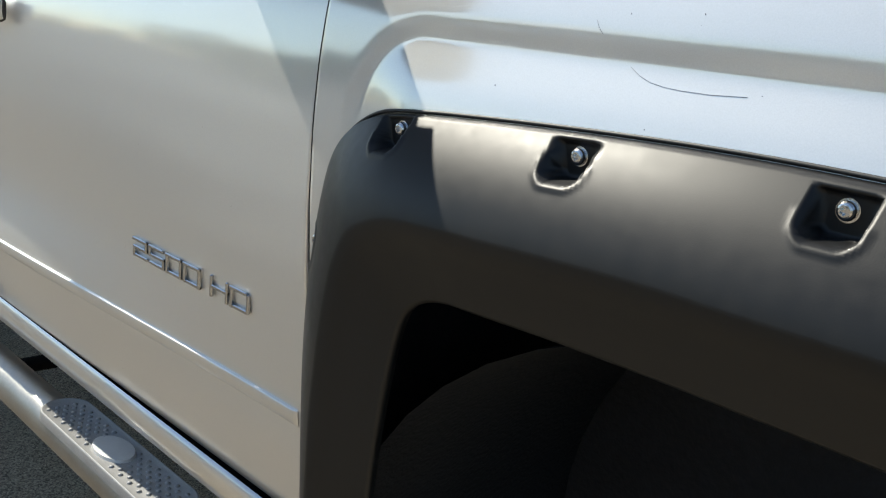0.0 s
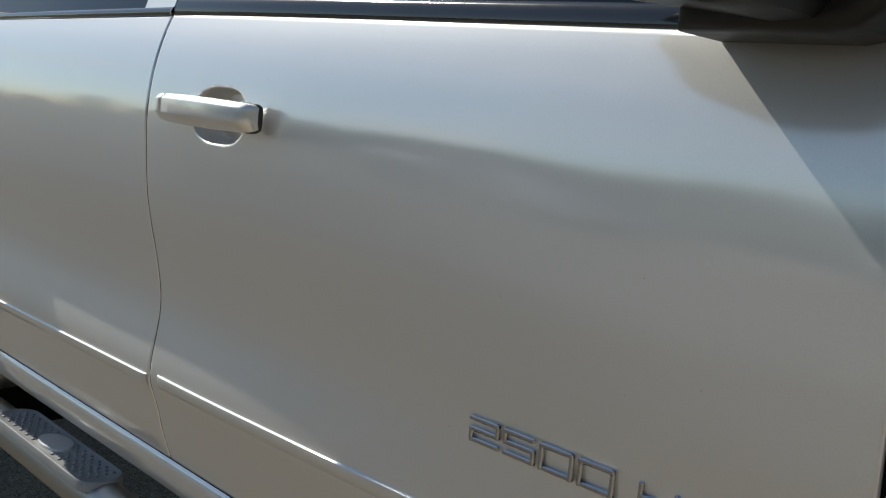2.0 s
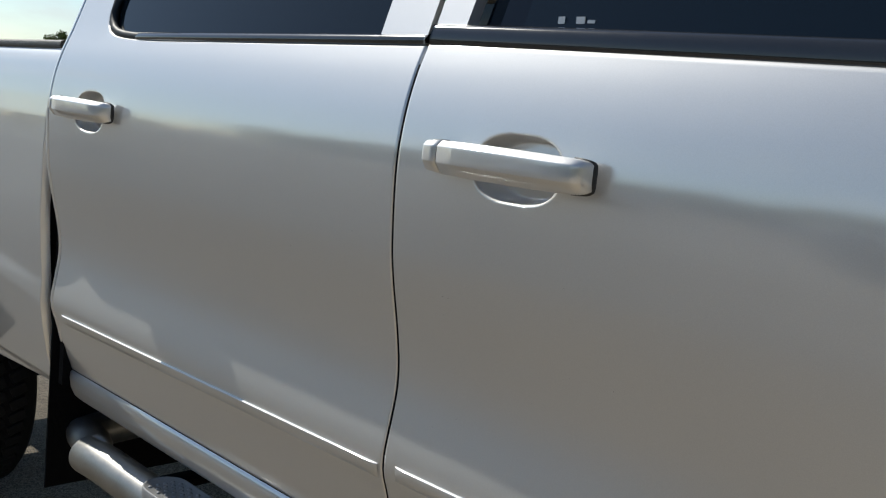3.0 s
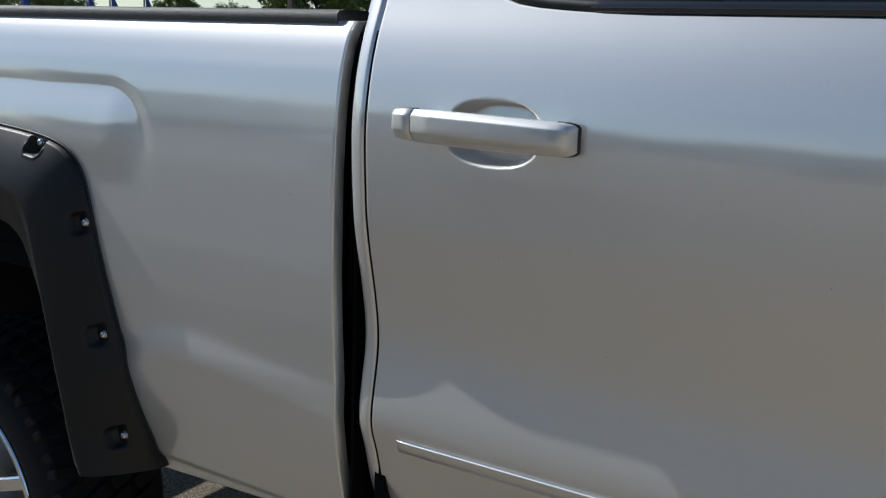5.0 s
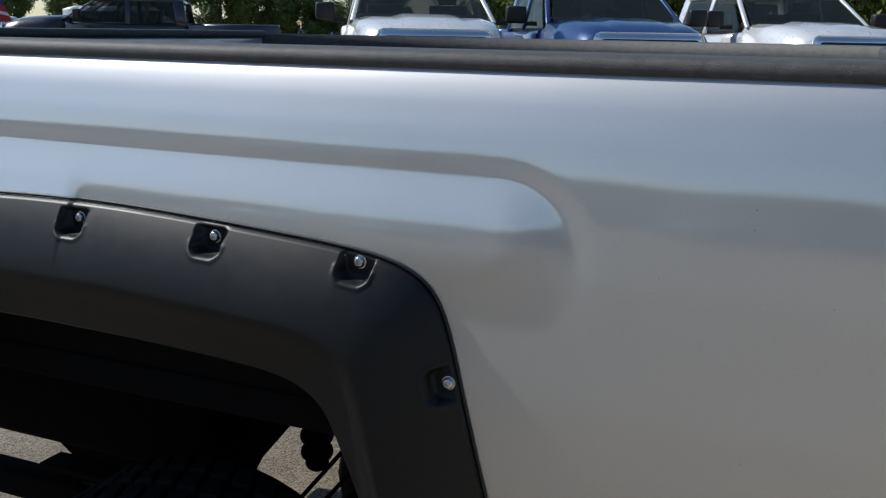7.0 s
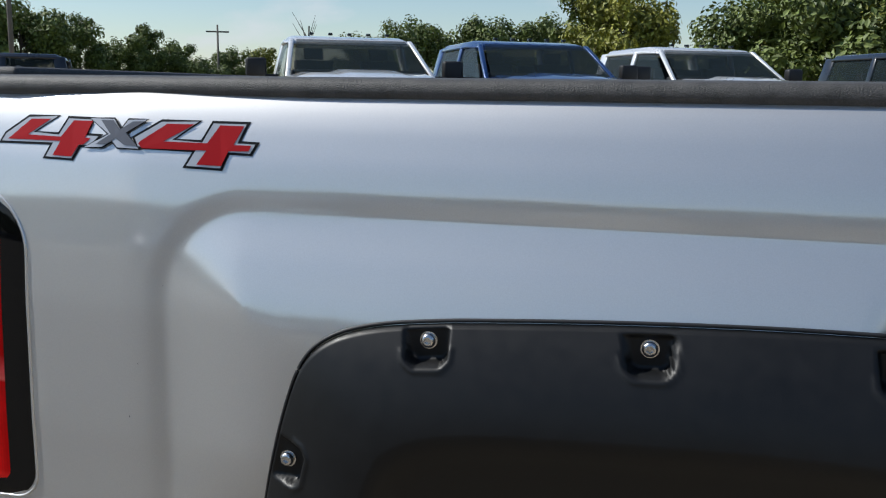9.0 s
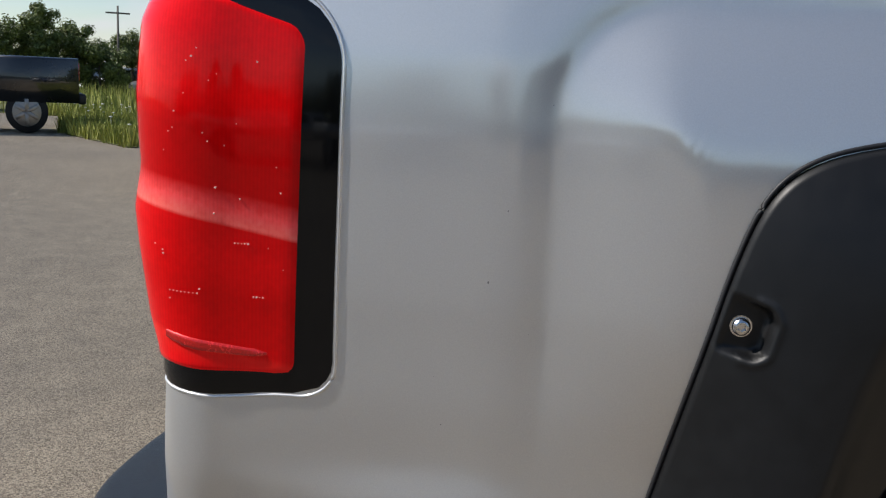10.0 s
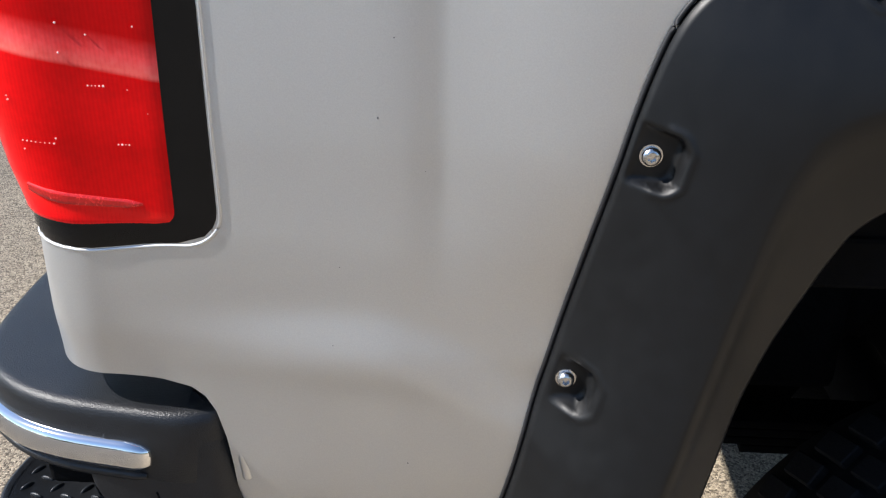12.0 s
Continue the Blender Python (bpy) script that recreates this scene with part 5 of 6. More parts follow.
# ---- parked vehicles round the lot ----
def vehicle_paint(name, colour):
    return mat(name, colour, 0.30, 0.25, 1.0, scale=2.0, spread=0.06)


V_WHITE, V_BLUE, V_DARK = vehicle_paint("white_paint", (0.78, 0.78, 0.77)), vehicle_paint("blue_paint", (0.010, 0.045, 0.16)), vehicle_paint("charcoal_paint", (0.012, 0.014, 0.018))
V_RED, V_GREY, V_SILVER = vehicle_paint("red_paint", (0.28, 0.01, 0.012)), vehicle_paint("grey_paint", (0.10, 0.105, 0.11)), vehicle_paint("light_silver_paint", (0.5, 0.5, 0.5))
GLASS = mat("dark_car_glass", (0.016, 0.022, 0.021), 0.04, spec=0.4)
PANE = mat("clear_car_glass", (0.020, 0.028, 0.026), 0.03, spec=0.24, alpha=0.45)
RUBBER = mat("car_tyre", (0.02, 0.02, 0.02), 0.8, scale=10, spread=0.3)
LAMP_RED = mat("small_red_lamp", (0.35, 0.01, 0.01), 0.15, coat=1.0)


def loft(stations, name, material, parent, label="", smooth=True, belly=True):
    """Cross sections (x, half width low, half width high, z low, z high, shoulder) joined along x."""
    vs, fs, n = [], [], 10
    for x, wl, wh, zl, zh, r in stations:
        wm = wl + 0.02 if belly else (wl + wh) / 2
        vs += [(x, -wl, zl), (x, -wm, (zl + zh) / 2), (x, -wh, zh - r), (x, -wh + r * 0.4, zh - r * 0.35), (x, -wh + r * 1.5, zh), (x, wh - r * 1.5, zh), (x, wh - r * 0.4, zh - r * 0.35), (x, wh, zh - r), (x, wm, (zl + zh) / 2), (x, wl, zl)]
    for i in range(len(stations) - 1):
        fs += [(i * n + j, i * n + (j + 1) % n, (i + 1) * n + (j + 1) % n, (i + 1) * n + j) for j in range(n)]
    fs += [tuple(range(n))[::-1], tuple((len(stations) - 1) * n + j for j in range(n))]
    return mesh(name, vs, fs, material, parent, label, smooth)


def plate(name, quad, material, parent, thick=0.012):
    """A pane given by corners, with thickness."""
    a = [Vector(q) for q in quad]
    nrm = (a[1] - a[0]).cross(a[2] - a[0]).normalized() * thick
    vs = a + [q - nrm for q in a]
    k = len(a)
    return mesh(name, vs, [tuple(range(k)), tuple(range(2 * k - 1, k - 1, -1))] + [(i, k + i, k + (i + 1) % k, (i + 1) % k) for i in range(k)], material, parent, smooth=False)


def road_wheel(x, y, r, parent, side):
    w = empty("wheel", "", "", parent=parent)
    bm = bmesh.new()
    drum(bm, r, r * 0.96, (x, y - side * 0.12, r), (x, y + side * 0.12, r), 28)
    part("tyre", bm, RUBBER, w)
    bm = bmesh.new()
    for k in range(6):
        rot = Matrix.Rotation(k * math.pi / 3, 4, "Y")
        box(bm, (0.075, 0.03, r * 0.6), Vector((x, y + side * 0.132, r)) + rot @ Vector((0, 0, r * 0.30)), 0.005, rot, 1)
    drum(bm, r * 0.68, r * 0.66, (x, y + side * 0.118, r), (x, y + side * 0.123, r), 28)
    drum(bm, r * 0.22, r * 0.18, (x, y + side * 0.123, r), (x, y + side * 0.145, r), 16)
    part("rim", bm, STEEL, w)


def post(name, a, b, wide, deep, material, parent):
    """A slanting bevelled bar from a to b, wide along x and deep across."""
    a, b = Vector(a), Vector(b)
    bm = boxed((wide, deep, 1.0), (0, 0, 0.5), 0.02)
    for q in bm.verts:
        q.co = Vector((q.co.x, q.co.y, 0)) + a.lerp(b, q.co.z)
    return part(name, bm, material, parent)


def pickup(label, paint, m, cab=2.3, lights=True, group="parked pickups"):
    """A heavy pickup; x forward, origin on the ground between its mirrors."""
    v = empty("parked_pickup", label, "pickup truck", None, None, group)
    hood = loft([(0.25, 0.96, 0.90, 0.6, 1.55, 0.12), (0.8, 0.97, 0.86, 0.6, 1.54, 0.14), (1.3, 0.97, 0.82, 0.6, 1.50, 0.16), (1.62, 0.95, 0.76, 0.6, 1.43, 0.16), (1.74, 0.90, 0.70, 0.62, 1.34, 0.16)], "bonnet", paint, v)
    bv = []
    for i in range(9):
        for j in range(7):
            x, y = 0.42 + i * 0.16, -0.42 + j * 0.14
            bv.append((x, y, float(np.interp(x, [0.25, 0.8, 1.3, 1.62, 1.74], [1.55, 1.54, 1.50, 1.43, 1.34])) + 0.038 * min(1.0, (0.42 - abs(y)) / 0.14) * (1 - 0.3 * i / 8) - 0.002))
    mesh("bonnet_bulge", bv, [(i * 7 + j, (i + 1) * 7 + j, (i + 1) * 7 + j + 1, i * 7 + j + 1) for i in range(8) for j in range(6)], paint, v)
    loft([(-cab + 0.02, 0.98, 0.96, 0.5, 1.42, 0.06), (-0.4, 0.98, 0.96, 0.5, 1.42, 0.06), (0.32, 0.98, 0.94, 0.5, 1.46, 0.08)], "lower_body", paint, v)
    loft([(-cab - 2.0, 0.99, 0.98, 0.6, 1.45, 0.05), (-cab - 0.02, 0.99, 0.98, 0.6, 1.45, 0.05)], "bed", paint, v)
    # greenhouse: roof, posts, panes, and what stands inside
    loft([(-cab + 0.10, 0.74, 0.68, 1.85, 1.90, 0.03), (-cab + 0.30, 0.81, 0.76, 1.88, 1.97, 0.05), (-0.75, 0.81, 0.76, 1.89, 1.98, 0.05), (-0.40, 0.79, 0.73, 1.88, 1.94, 0.04), (-0.30, 0.76, 0.72, 1.87, 1.90, 0.02)], "roof", paint, v, belly=False)
    part("cabin_floor", boxed((cab + 0.2, 1.72, 0.06), (-cab / 2 + 0.12, 0, 1.42), 0.02), BLACK, v)
    part("dashboard", boxed((0.30, 1.62, 0.16), (0.10, 0, 1.50), 0.05), BLACK, v)
    for s in (-1, 1):
        post("front_post", (0.36, s * 0.87, 1.50), (-0.36, s * 0.735, 1.93), 0.075, 0.06, paint, v)
        post("rear_post", (-cab + 0.14, s * 0.90, 1.40), (-cab + 0.22, s * 0.755, 1.92), 0.24, 0.06, paint, v)
        if cab > 1.8:
            post("middle_post", (-1.00, s * 0.915, 1.42), (-1.00, s * 0.775, 1.92), 0.11, 0.05, paint, v)
            post("seat", (-1.42, s * 0.42, 1.40), (-1.52, s * 0.42, 1.70), 0.16, 0.46, BLACK, v)
        post("seat", (-0.62, s * 0.42, 1.40), (-0.74, s * 0.42, 1.70), 0.15, 0.48, BLACK, v)
        post("headrest", (-0.74, s * 0.42, 1.71), (-0.78, s * 0.42, 1.84), 0.09, 0.24, BLACK, v)
    plate("windscreen", [(0.345, -0.80, 1.545), (0.345, 0.80, 1.545), (-0.33, 0.68, 1.925), (-0.33, -0.68, 1.925)], PANE, v)
    plate("rear_window", [(-cab + 0.08, 0.80, 1.45), (-cab + 0.08, -0.80, 1.45), (-cab + 0.16, -0.68, 1.88), (-cab + 0.16, 0.68, 1.88)], PANE, v)
    for s in (-1, 1):
        y0, y1 = s * 0.905, s * 0.785
        q = [(0.22, y0, 1.45), (-0.95, y0, 1.45), (-0.95, y1, 1.89), (-0.40, y1, 1.89)]
        plate("side_window", q if s > 0 else q[::-1], PANE, v)
        if cab > 1.8:
            q = [(-1.05, y0, 1.45), (-cab + 0.25, y0, 1.45), (-cab + 0.32, y1, 1.88), (-1.05, y1, 1.89)]
            plate("side_window", q if s > 0 else q[::-1], PANE, v)
        mi = part("door_mirror", boxed((0.13, 0.24, 0.20), (0.02, s * 1.20, 1.60), 0.03, None, 2), BLACK, v)
        part("mirror_arm", boxed((0.06, 0.16, 0.05), (0.02, s * 1.02, 1.50), 0.01), BLACK, mi)
        part("headlamp", boxed((0.10, 0.26, 0.17), (1.70, s * 0.74, 1.05), 0.03), CHROME, v)
        part("fender_vent", boxed((0.16, 0.02, 0.05), (0.62, s * 0.955, 1.24), 0.006), STEEL, v)
        part("tail_lamp", boxed((0.04, 0.10, 0.34), (-cab - 2.0, s * 0.92, 1.20), 0.01), LAMP_RED, v)
        for x in (1.02, -cab - 1.0):
            road_wheel(x, s * 0.86, 0.41, v, s)
    part("grille", boxed((0.10, 1.16, 0.52), (1.735, 0, 1.10), 0.05), GLASS, v)
    part("grille_surround", boxed((0.08, 1.28, 0.62), (1.725, 0, 1.11), 0.07), CHROME, v)
    part("grille_bar", boxed((0.04, 1.14, 0.05), (1.785, 0, 1.14), 0.012), CHROME, v)
    part("front_bumper", boxed((0.20, 1.96, 0.24), (1.78, 0, 0.66), 0.06), CHROME, v)
    part("rear_bumper", boxed((0.16, 1.90, 0.20), (-cab - 2.06, 0, 0.68), 0.04), BLACK, v)
    if lights:
        for k in range(5):
            part("roof_marker", boxed((0.07, 0.05, 0.03), (-0.50, (k - 2) * 0.24, 1.995), 0.008), GLASS, v)
    v.matrix_world = m @ Matrix.Diagonal((0.96, 0.96, 1.035, 1))
    return v


def at_heading(x, y, deg):
    return Matrix.Translation((x, y, 0)) @ Matrix.Rotation(radians(deg), 4, "Z")


pickup("white heavy pickup with roof markers parked facing out", V_WHITE, at_heading(-4.00, 9.77, -60), cab=1.25)
pickup("dark blue heavy crew cab pickup parked facing out", V_BLUE, at_heading(-2.01, 11.0, -60))
pickup("white heavy crew cab pickup parked facing out", V_WHITE, at_heading(0.12, 12.67, -60))
pickup("charcoal pickup parked at the end of the row", V_DARK, at_heading(3.55, 14.4, -60), lights=False)
pickup("black pickup with bright wheels parked by the grass", V_DARK, at_heading(-14.74, 15.63, 212), lights=False)
pickup("grey pickup parked across the lot", V_GREY, at_heading(0.3, -13.5, 178), lights=False)
pickup("silver pickup parked across the lot", V_SILVER, at_heading(-9.5, -15.0, 181), lights=False)


def estate(label, paint, m, high=1.85, long=4.9, group="parked cars"):
    """A parked car or sport utility with a long roof; x forward, origin under its middle."""
    v = empty("parked_car", label, "car", None, None, group)
    h, belt_z = long / 2, high * 0.56
    loft([(-h, 0.80, 0.76, 0.42, belt_z - 0.05, 0.1), (-h + 0.12, 0.92, 0.88, 0.32, belt_z, 0.08), (h * 0.45, 0.94, 0.90, 0.30, belt_z, 0.08), (h - 0.25, 0.90, 0.80, 0.32, belt_z - 0.12, 0.15), (h, 0.78, 0.64, 0.42, belt_z - 0.32, 0.15)], "body", paint, v)
    loft([(-h + 0.10, 0.86, 0.66, belt_z - 0.02, high - 0.10, 0.06), (-h + 0.45, 0.86, 0.70, belt_z - 0.02, high, 0.07), (0.2, 0.86, 0.70, belt_z - 0.02, high, 0.07), (h * 0.52, 0.84, 0.80, belt_z - 0.03, belt_z + 0.02, 0.02)], "cabin", paint, v, belly=False)
    dz = high - belt_z
    for s in (-1, 1):
        y0, y1 = s * 0.875, s * 0.755
        q = [(h * 0.36, y0, belt_z + 0.05), (-h + 0.40, y0, belt_z + 0.05), (-h + 0.52, y1, belt_z + dz * 0.83), (0.16, y1, belt_z + dz * 0.83)]
        plate("side_window", q if s > 0 else q[::-1], GLASS, v)
        part("tail_lamp", boxed((0.05, 0.12, 0.26), (-h + 0.03, s * 0.72, belt_z - 0.18), 0.01), LAMP_RED, v)
        part("headlamp", boxed((0.12, 0.26, 0.12), (h - 0.06, s * 0.60, belt_z - 0.36), 0.03), CHROME, v)
        for x in (h - 0.95, -h + 0.95):
            road_wheel(x, s * 0.80, 0.36, v, s)
    plate("windscreen", [(h * 0.52 + 0.01, -0.74, belt_z + 0.07), (h * 0.52 + 0.01, 0.74, belt_z + 0.07), (0.27, 0.62, high - 0.02), (0.27, -0.62, high - 0.02)], GLASS, v)
    plate("rear_window", [(-h + 0.08, 0.66, belt_z + 0.05), (-h + 0.08, -0.66, belt_z + 0.05), (-h + 0.26, -0.58, high - 0.14), (-h + 0.26, 0.58, high - 0.14)], GLASS, v)
    v.matrix_world = m
    return v


rng = random.Random(4)
first = estate("white sport utility parked behind the black pickup", V_WHITE, at_heading(-20.2, 24.0, 40), 2.0, 5.2)
cars = [estate("white parked car far across the field", V_WHITE, at_heading(-30, 55, 250), 1.6), estate("dark parked car far across the field", V_DARK, at_heading(-34, 57, 250), 1.55),
        estate("silver parked car far across the field", V_SILVER, at_heading(-26, 54, 250), 1.7)]
for k in range(12):
    src = cars[k % 3]
    copy_thing(src, at_heading(-62 + k * 3.6 + rng.uniform(-0.3, 0.3), 66 - k * 0.6 + rng.uniform(-1, 1), 250 + rng.uniform(-5, 5)))
for k in range(9):
    copy_thing(cars[(k * 2) % 3], at_heading(-27 - k * 3.4, 26 - k * 0.9 + rng.uniform(-.4, .4), 200))
for k in range(7):
    copy_thing(cars[(k + 1) % 3], at_heading(-34 + k * 9, -30 + rng.uniform(-2, 2), 90 + rng.uniform(-10, 10)))
pickup("red pickup far across the field", V_RED, at_heading(-36.0, 61, 185), lights=False)


# ---- trees ----
def tree_data(name, seed, high, wide, leaf, count, low=0.12):
    """Shared meshes of one tree: trunk with limbs, and a crown of small leaf clumps."""
    r = random.Random(seed)
    bm = bmesh.new()
    drum(bm, 0.035 * high * 0.6, 0.012 * high * 0.6, (0, 0, 0), (0.02 * high, 0.01 * high, high * 0.8), 9)
    heads = []
    for k in range(26):
        a, t = r.uniform(0, 6.283), r.uniform(low + 0.05, 0.80)
        reach = wide * (1 - abs(t - 0.42) ** 1.5 * 1.5) * r.uniform(0.55, 1.0)
        p0, p1 = Vector((0.01 * high, 0, high * t * 0.85)), Vector((math.cos(a) * reach, math.sin(a) * reach, high * (t + 0.13)))
        drum(bm, 0.010 * high * 0.5, 0.003 * high * 0.5, p0, p1, 5)
        heads += [(p1, 0.30 * wide * r.uniform(0.7, 1.2)), (p0.lerp(p1, 0.62), 0.27 * wide)]
    heads += [(Vector((0, 0, high * 0.93)), 0.28 * wide), (Vector((0.1 * wide, 0.1 * wide, high * 0.80)), 0.36 * wide)]
    trunk = bpy.data.meshes.new("trunk")
    bm.to_mesh(trunk)
    bm.free()
    trunk.materials.append(BARK)
    vs, fs = [], []
    for k in range(count):
        c, rad = heads[r.randrange(len(heads))]
        d = Vector((r.gauss(0, 1), r.gauss(0, 1), r.gauss(0, 0.8))).normalized() * rad * r.uniform(0.45, 1.05)
        p = c + d
        n = (d.normalized() + Vector((r.uniform(-.7, .7), r.uniform(-.7, .7), r.uniform(-.4, .9)))).normalized()
        u = n.orthogonal().normalized()
        u = Matrix.Rotation(r.uniform(0, 6.28), 3, n) @ u
        w = n.cross(u)
        s = leaf * r.uniform(0.6, 1.3)
        i = len(vs)
        vs += [p + u * s, p + w * s * 0.55 + n * s * 0.2, p - u * s, p - w * s * 0.55 + n * s * 0.2]
        fs.append((i, i + 1, i + 2, i + 3))
    crown = bpy.data.meshes.new("crown")
    crown.from_pydata([tuple(q) for q in vs], [], fs)
    return trunk, crown


def plant(data, material, x, y, scale, turn, label):
    t = empty("tree", label, "tree", None, None, "trees round the lot")
    tr = new("trunk", data[0])
    tr.parent = t
    key = data[1].name + material.name
    if key not in CROWNS:
        me = data[1].copy()
        me.name = "crown"
        me.materials.clear()
        me.materials.append(material)
        CROWNS[key] = me
    cr = new("crown", CROWNS[key])
    cr.parent = t
    t.matrix_world = Matrix.Translation((x, y, -0.05)) @ Matrix.Rotation(turn, 4, "Z") @ Matrix.Diagonal((scale, scale, scale * (0.9 + 0.2 * ((turn * 7) % 1)), 1))
    return t


CROWNS = {}
KINDS = [tree_data("broad", 1, 7.0, 2.9, 0.14, 11000), tree_data("tall", 2, 8.5, 2.3, 0.14, 11000), tree_data("bushy", 3, 5.0, 2.7, 0.13, 11000, 0.0)]
GREEN, YELLOW = "leafy green tree at the edge of the lot", "leafy tree turning yellow at the edge of the lot"


def polar(az, d):
    """A place by its bearing to the left of straight across the truck, in degrees, and its distance."""
    return -0.05 - d * math.sin(radians(az)), -0.84 + d * math.cos(radians(az))


# row behind the parked pickups, tall towards the right
for az, d, k, s, yellow in ((-16, 33, 1, 0.75, 1), (-13, 30, 2, 0.95, 1), (-10.5, 33, 0, 0.80, 1), (-8, 30, 2, 1.0, 0), (-5.5, 34, 1, 0.66, 1), (-3.0, 33, 0, 0.70, 0), (-20, 30, 0, 0.9, 0), (-24, 34, 1, 0.9, 1), (-29, 33, 0, 1.0, 0),
                            (0.4, 52, 2, 0.80, 0), (3.2, 44, 1, 0.66, 1), (4.6, 42, 0, 0.78, 1), (6.4, 44, 1, 0.74, 0), (8.6, 60, 0, 0.90, 0), (11.4, 60, 2, 1.12, 0), (13.2, 64, 0, 0.86, 0), (16.8, 58, 0, 0.80, 0), (18.6, 60, 1, 0.60, 0), (20.0, 60, 0, 0.64, 0),
                            (25.5, 62, 1, 0.52, 1), (27.2, 62, 0, 0.56, 0), (29.0, 58, 2, 0.66, 0), (30.6, 60, 0, 0.62, 0), (32.0, 58, 1, 0.55, 0), (33.6, 58, 0, 0.64, 0), (35.6, 55, 1, 0.66, 0), (38.5, 50, 0, 0.74, 0), (40.5, 50, 1, 0.66, 0)):
    x, y = polar(az, d)
    plant(KINDS[k], LEAF_Y if yellow else LEAF, x, y, s, az * 0.37, YELLOW if yellow else GREEN)
for k in range(26):
    az = 44 + k * 3.2
    x, y = polar(az, 85 + 12 * math.sin(k * 1.7))
    plant(KINDS[k % 3], LEAF, x, y, 0.75 + 0.25 * math.sin(k * 2.3), k * 1.3, GREEN)
for k in range(54):
    az = 128 + k * 3.6
    x, y = polar(az, 53 + 3 * math.sin(k * 2.1))
    plant(KINDS[2], LEAF, x, y, 1.18 + 0.16 * math.sin(k * 1.9), k * 0.9, GREEN)
bare = empty("bare_tree", "bare leafless tree on the skyline", "tree", at_heading(*polar(22.9, 62), 0))
tr = new("trunk", KINDS[1][0])
tr.parent = bare
tr.scale = (0.75, 0.75, 0.78)

# ---- field of tall grass ----
field = mesh("field", [(-120, 26, 0.02), (-15, 24, 0.02), (-13.4, 20.8, 0.02), (-11.3, 17.2, 0.02), (-8.4, 14.4, 0.02), (-5.5, 17.5, 0.02), (6, 25, 0.02), (60, 24, 0.02), (60, 130, 0.02), (-120, 130, 0.02)], [tuple(range(10))], EARTH, smooth=False)
tagged(field, "unmown field of grass and weeds beside the lot", "grass field", kind="structure")
r = np.random.RandomState(5)
vs, fs = [], []


def blades(count, x0, x1, y0, y1, tall, keep):
    for _ in range(count):
        x, y = r.uniform(x0, x1), r.uniform(y0, y1)
        if not keep(x, y):
            continue
        h, a, w = tall * r.uniform(0.4, 1.2), r.uniform(0, 6.28), r.uniform(0.006, 0.015) * (1 + tall)
        lx, ly = 0.35 * h * r.uniform(-1, 1), 0.35 * h * r.uniform(-1, 1)
        c, s = math.cos(a) * w, math.sin(a) * w
        i = len(vs)
        vs.extend([(x - c, y - s, 0), (x + c, y + s, 0), (x + lx * 0.4 + c * 0.7, y + ly * 0.4 + s * 0.7, h * 0.6), (x + lx * 0.4 - c * 0.7, y + ly * 0.4 - s * 0.7, h * 0.6), (x + lx, y + ly, h)])
        fs.extend([(i, i + 1, i + 2, i + 3), (i + 3, i + 2, i + 4)])


def in_field(x, y):
    edge = np.interp(x, [-120, -15, -13.4, -11.3, -8.4, -5.5, 6, 60], [26, 24, 20.8, 17.2, 14.4, 17.5, 25, 24])
    return y > edge + 0.05 * math.sin(x * 9)


blades(52000, -16, -5, 14.2, 25, 0.33, in_field)
blades(16000, -45, 20, 20, 50, 0.75, in_field)
tagged(mesh("tall_grass", vs, fs, GRASS, smooth=False), "tall green grass and weeds with dry tips", "grass", kind="stuff")


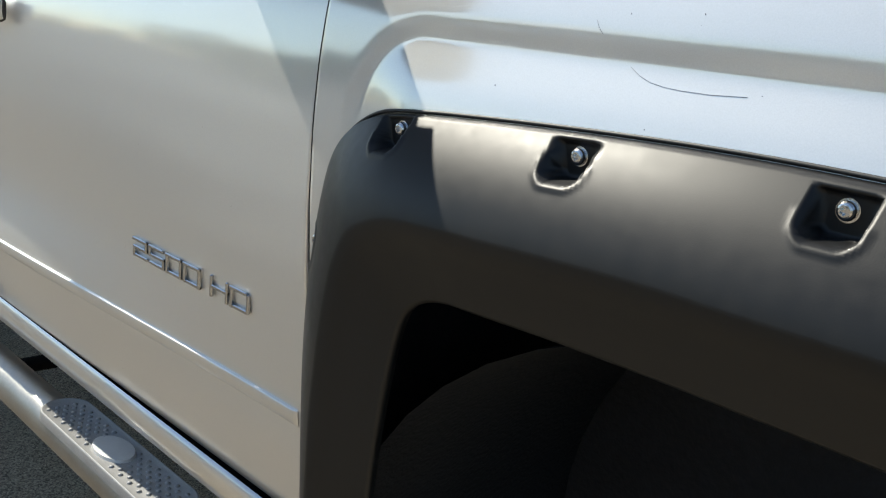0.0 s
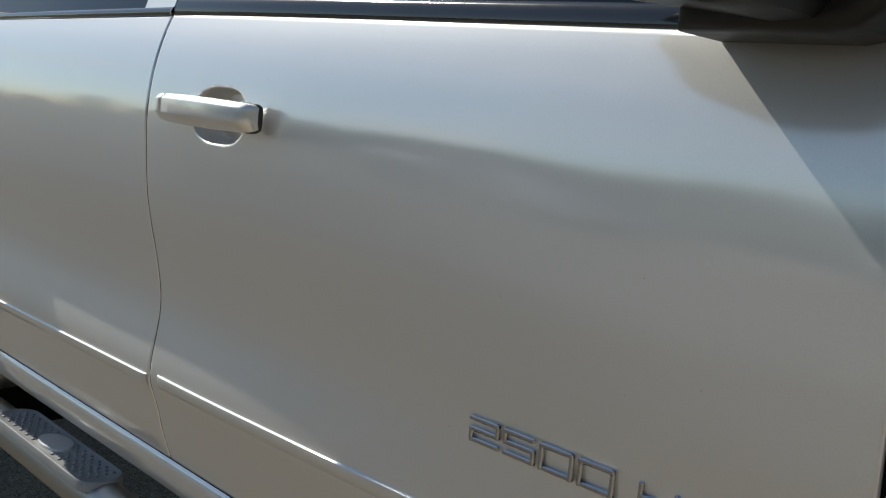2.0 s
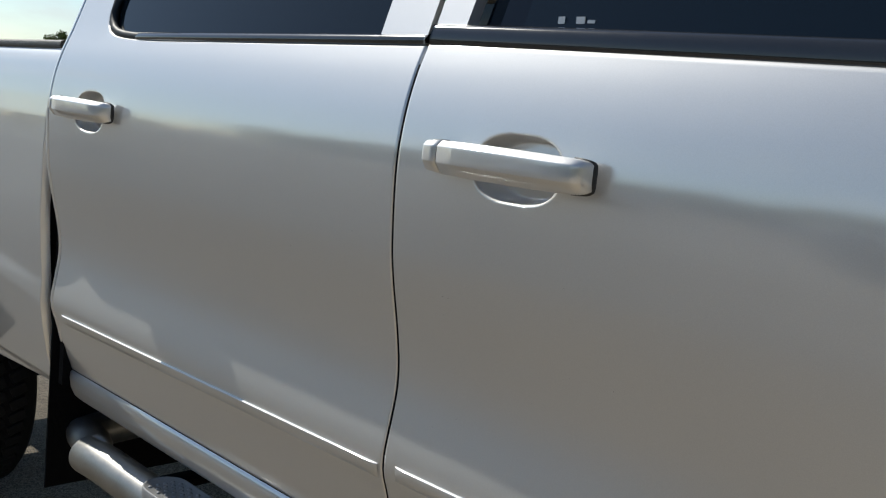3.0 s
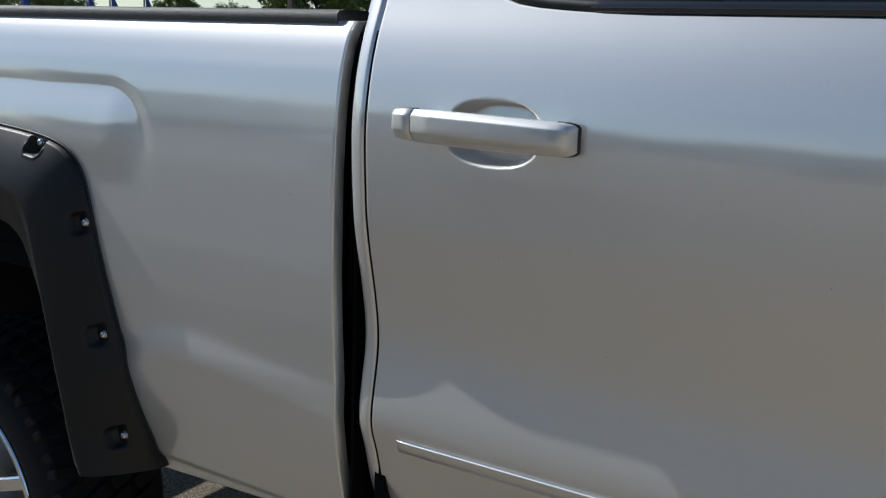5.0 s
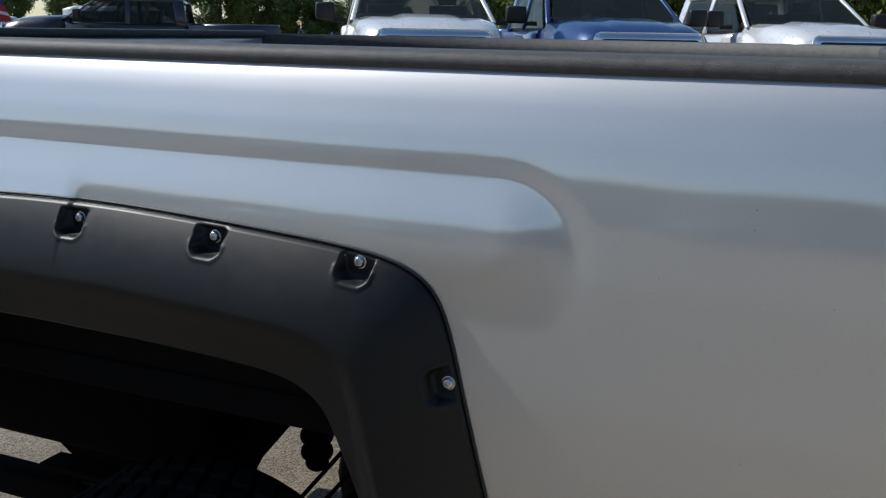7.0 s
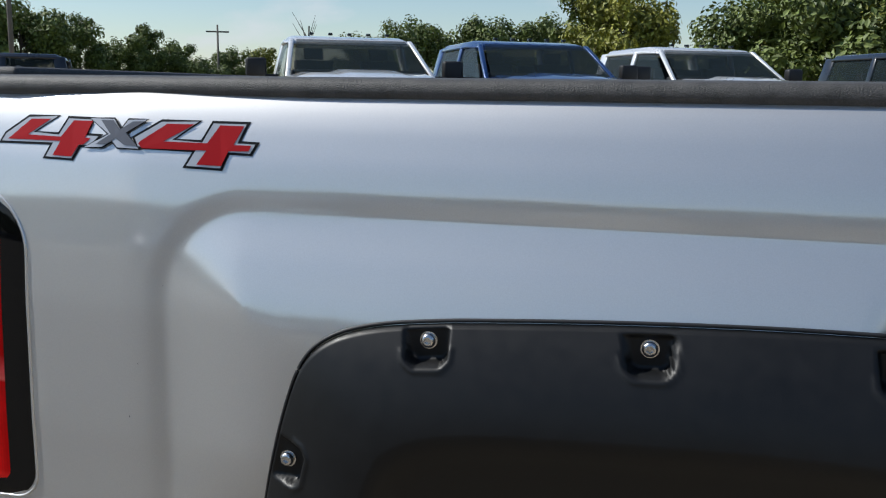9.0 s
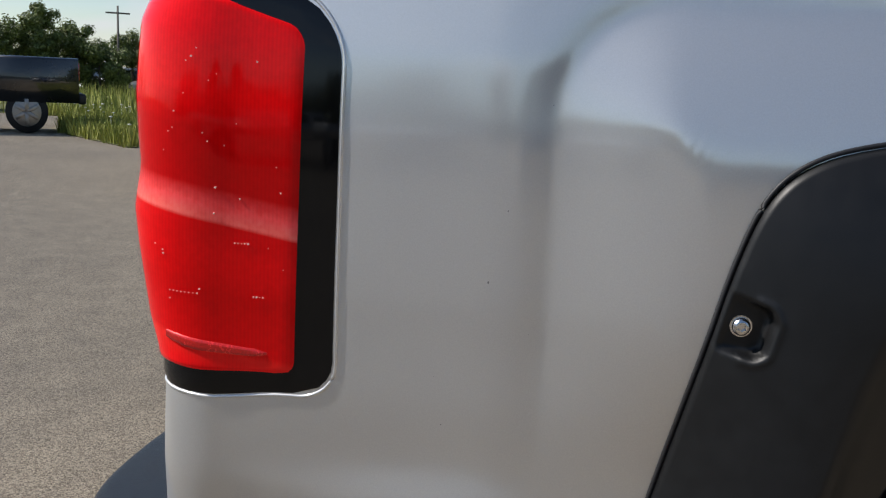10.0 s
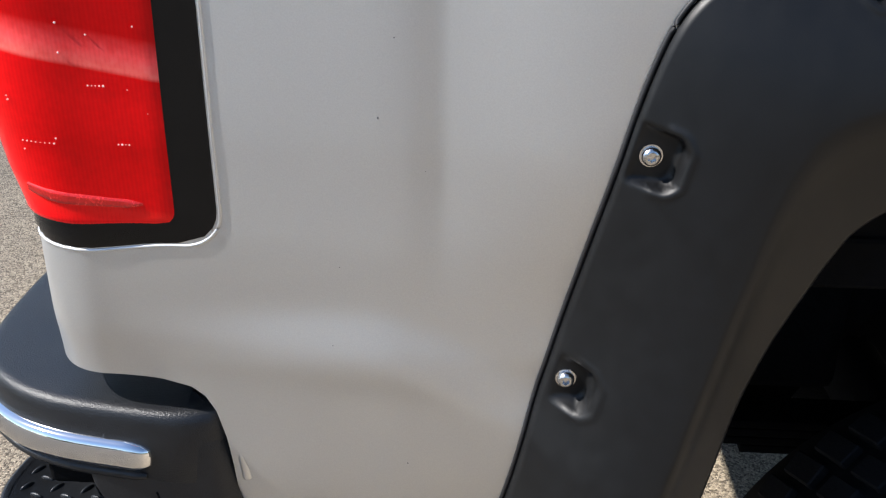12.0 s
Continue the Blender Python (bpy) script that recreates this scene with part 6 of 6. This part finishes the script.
# white umbels of weeds among the grass
rg = random.Random(12)
bm = bmesh.new()
for k in range(70):
    x, y = rg.uniform(-15.5, -6), rg.uniform(15, 24)
    if in_field(x, y - 0.4):
        h = rg.uniform(0.30, 0.55)
        bmesh.ops.create_icosphere(bm, subdivisions=1, radius=1, matrix=Matrix.Translation((x, y, h)) @ Matrix.Diagonal((0.040, 0.040, 0.014, 1)))
        drum(bm, 0.004, 0.003, (x, y, 0), (x, y, h), 5)
tagged(part("wildflowers", bm, WHITE_PETAL, None), "small white wildflowers standing in the grass", "wildflowers", kind="stuff")


# ---- poles and banners ----
def pole(x, y, high, label, arm=True):
    p = empty("utility_pole", label, "pole", at_heading(x, y, 30), None, "poles")
    bm = bmesh.new()
    drum(bm, 0.08, 0.055, (0, 0, 0), (0, 0, high), 10)
    part("post", bm, WOODPOLE, p)
    if arm:
        part("cross_arm", boxed((1.3, 0.08, 0.09), (0, 0, high - 0.4), 0.01), WOODPOLE, p)
    return p


pole(*polar(28.0, 58), 5.0, "weathered wooden utility pole")
pole(*polar(17.0, 66), 4.9, "weathered wooden utility pole")
pole(*polar(39.0, 30), 7.5, "tall grey lot light pole", False)
BLUE_C, RED_C, WHITE_C = mat("banner_blue", (0.03, 0.06, 0.25), 0.7, scale=3, spread=0.1), mat("banner_red", (0.45, 0.02, 0.02), 0.7, scale=3, spread=0.1), mat("banner_white", (0.7, 0.7, 0.7), 0.7, scale=3, spread=0.05)


def banner(x, y):
    """A feather of red, white and blue cloth on a pole."""
    b = empty("banner", "red white and blue banner on a thin pole", "banner", at_heading(x, y, 35), None, "banners along the lot")
    bm = bmesh.new()
    drum(bm, 0.03, 0.02, (0, 0, 0), (0, 0, 3.4), 8)
    part("post", bm, STEEL, b)
    for material, z0, z1 in ((RED_C, 1.50, 1.70), (WHITE_C, 1.70, 1.78), (RED_C, 1.78, 1.92), (BLUE_C, 1.92, 2.55)):
        vs = []
        for i in range(7):
            u = i / 6
            for z in (z0, z1):
                vs += [(0.03 + u * 0.46 * (1.04 - 0.95 * (z - 1.5)), 0.05 * math.sin(u * 6 + z), z - 0.10 * u)]
        ob = mesh("cloth", vs, [(2 * i, 2 * i + 2, 2 * i + 3, 2 * i + 1) for i in range(6)], material, b)
    return b


for az in (50.2, 52.0, 53.2, 56.5):
    banner(2.27 - 26 * math.sin(radians(az)), -1.02 + 26 * math.cos(radians(az)))
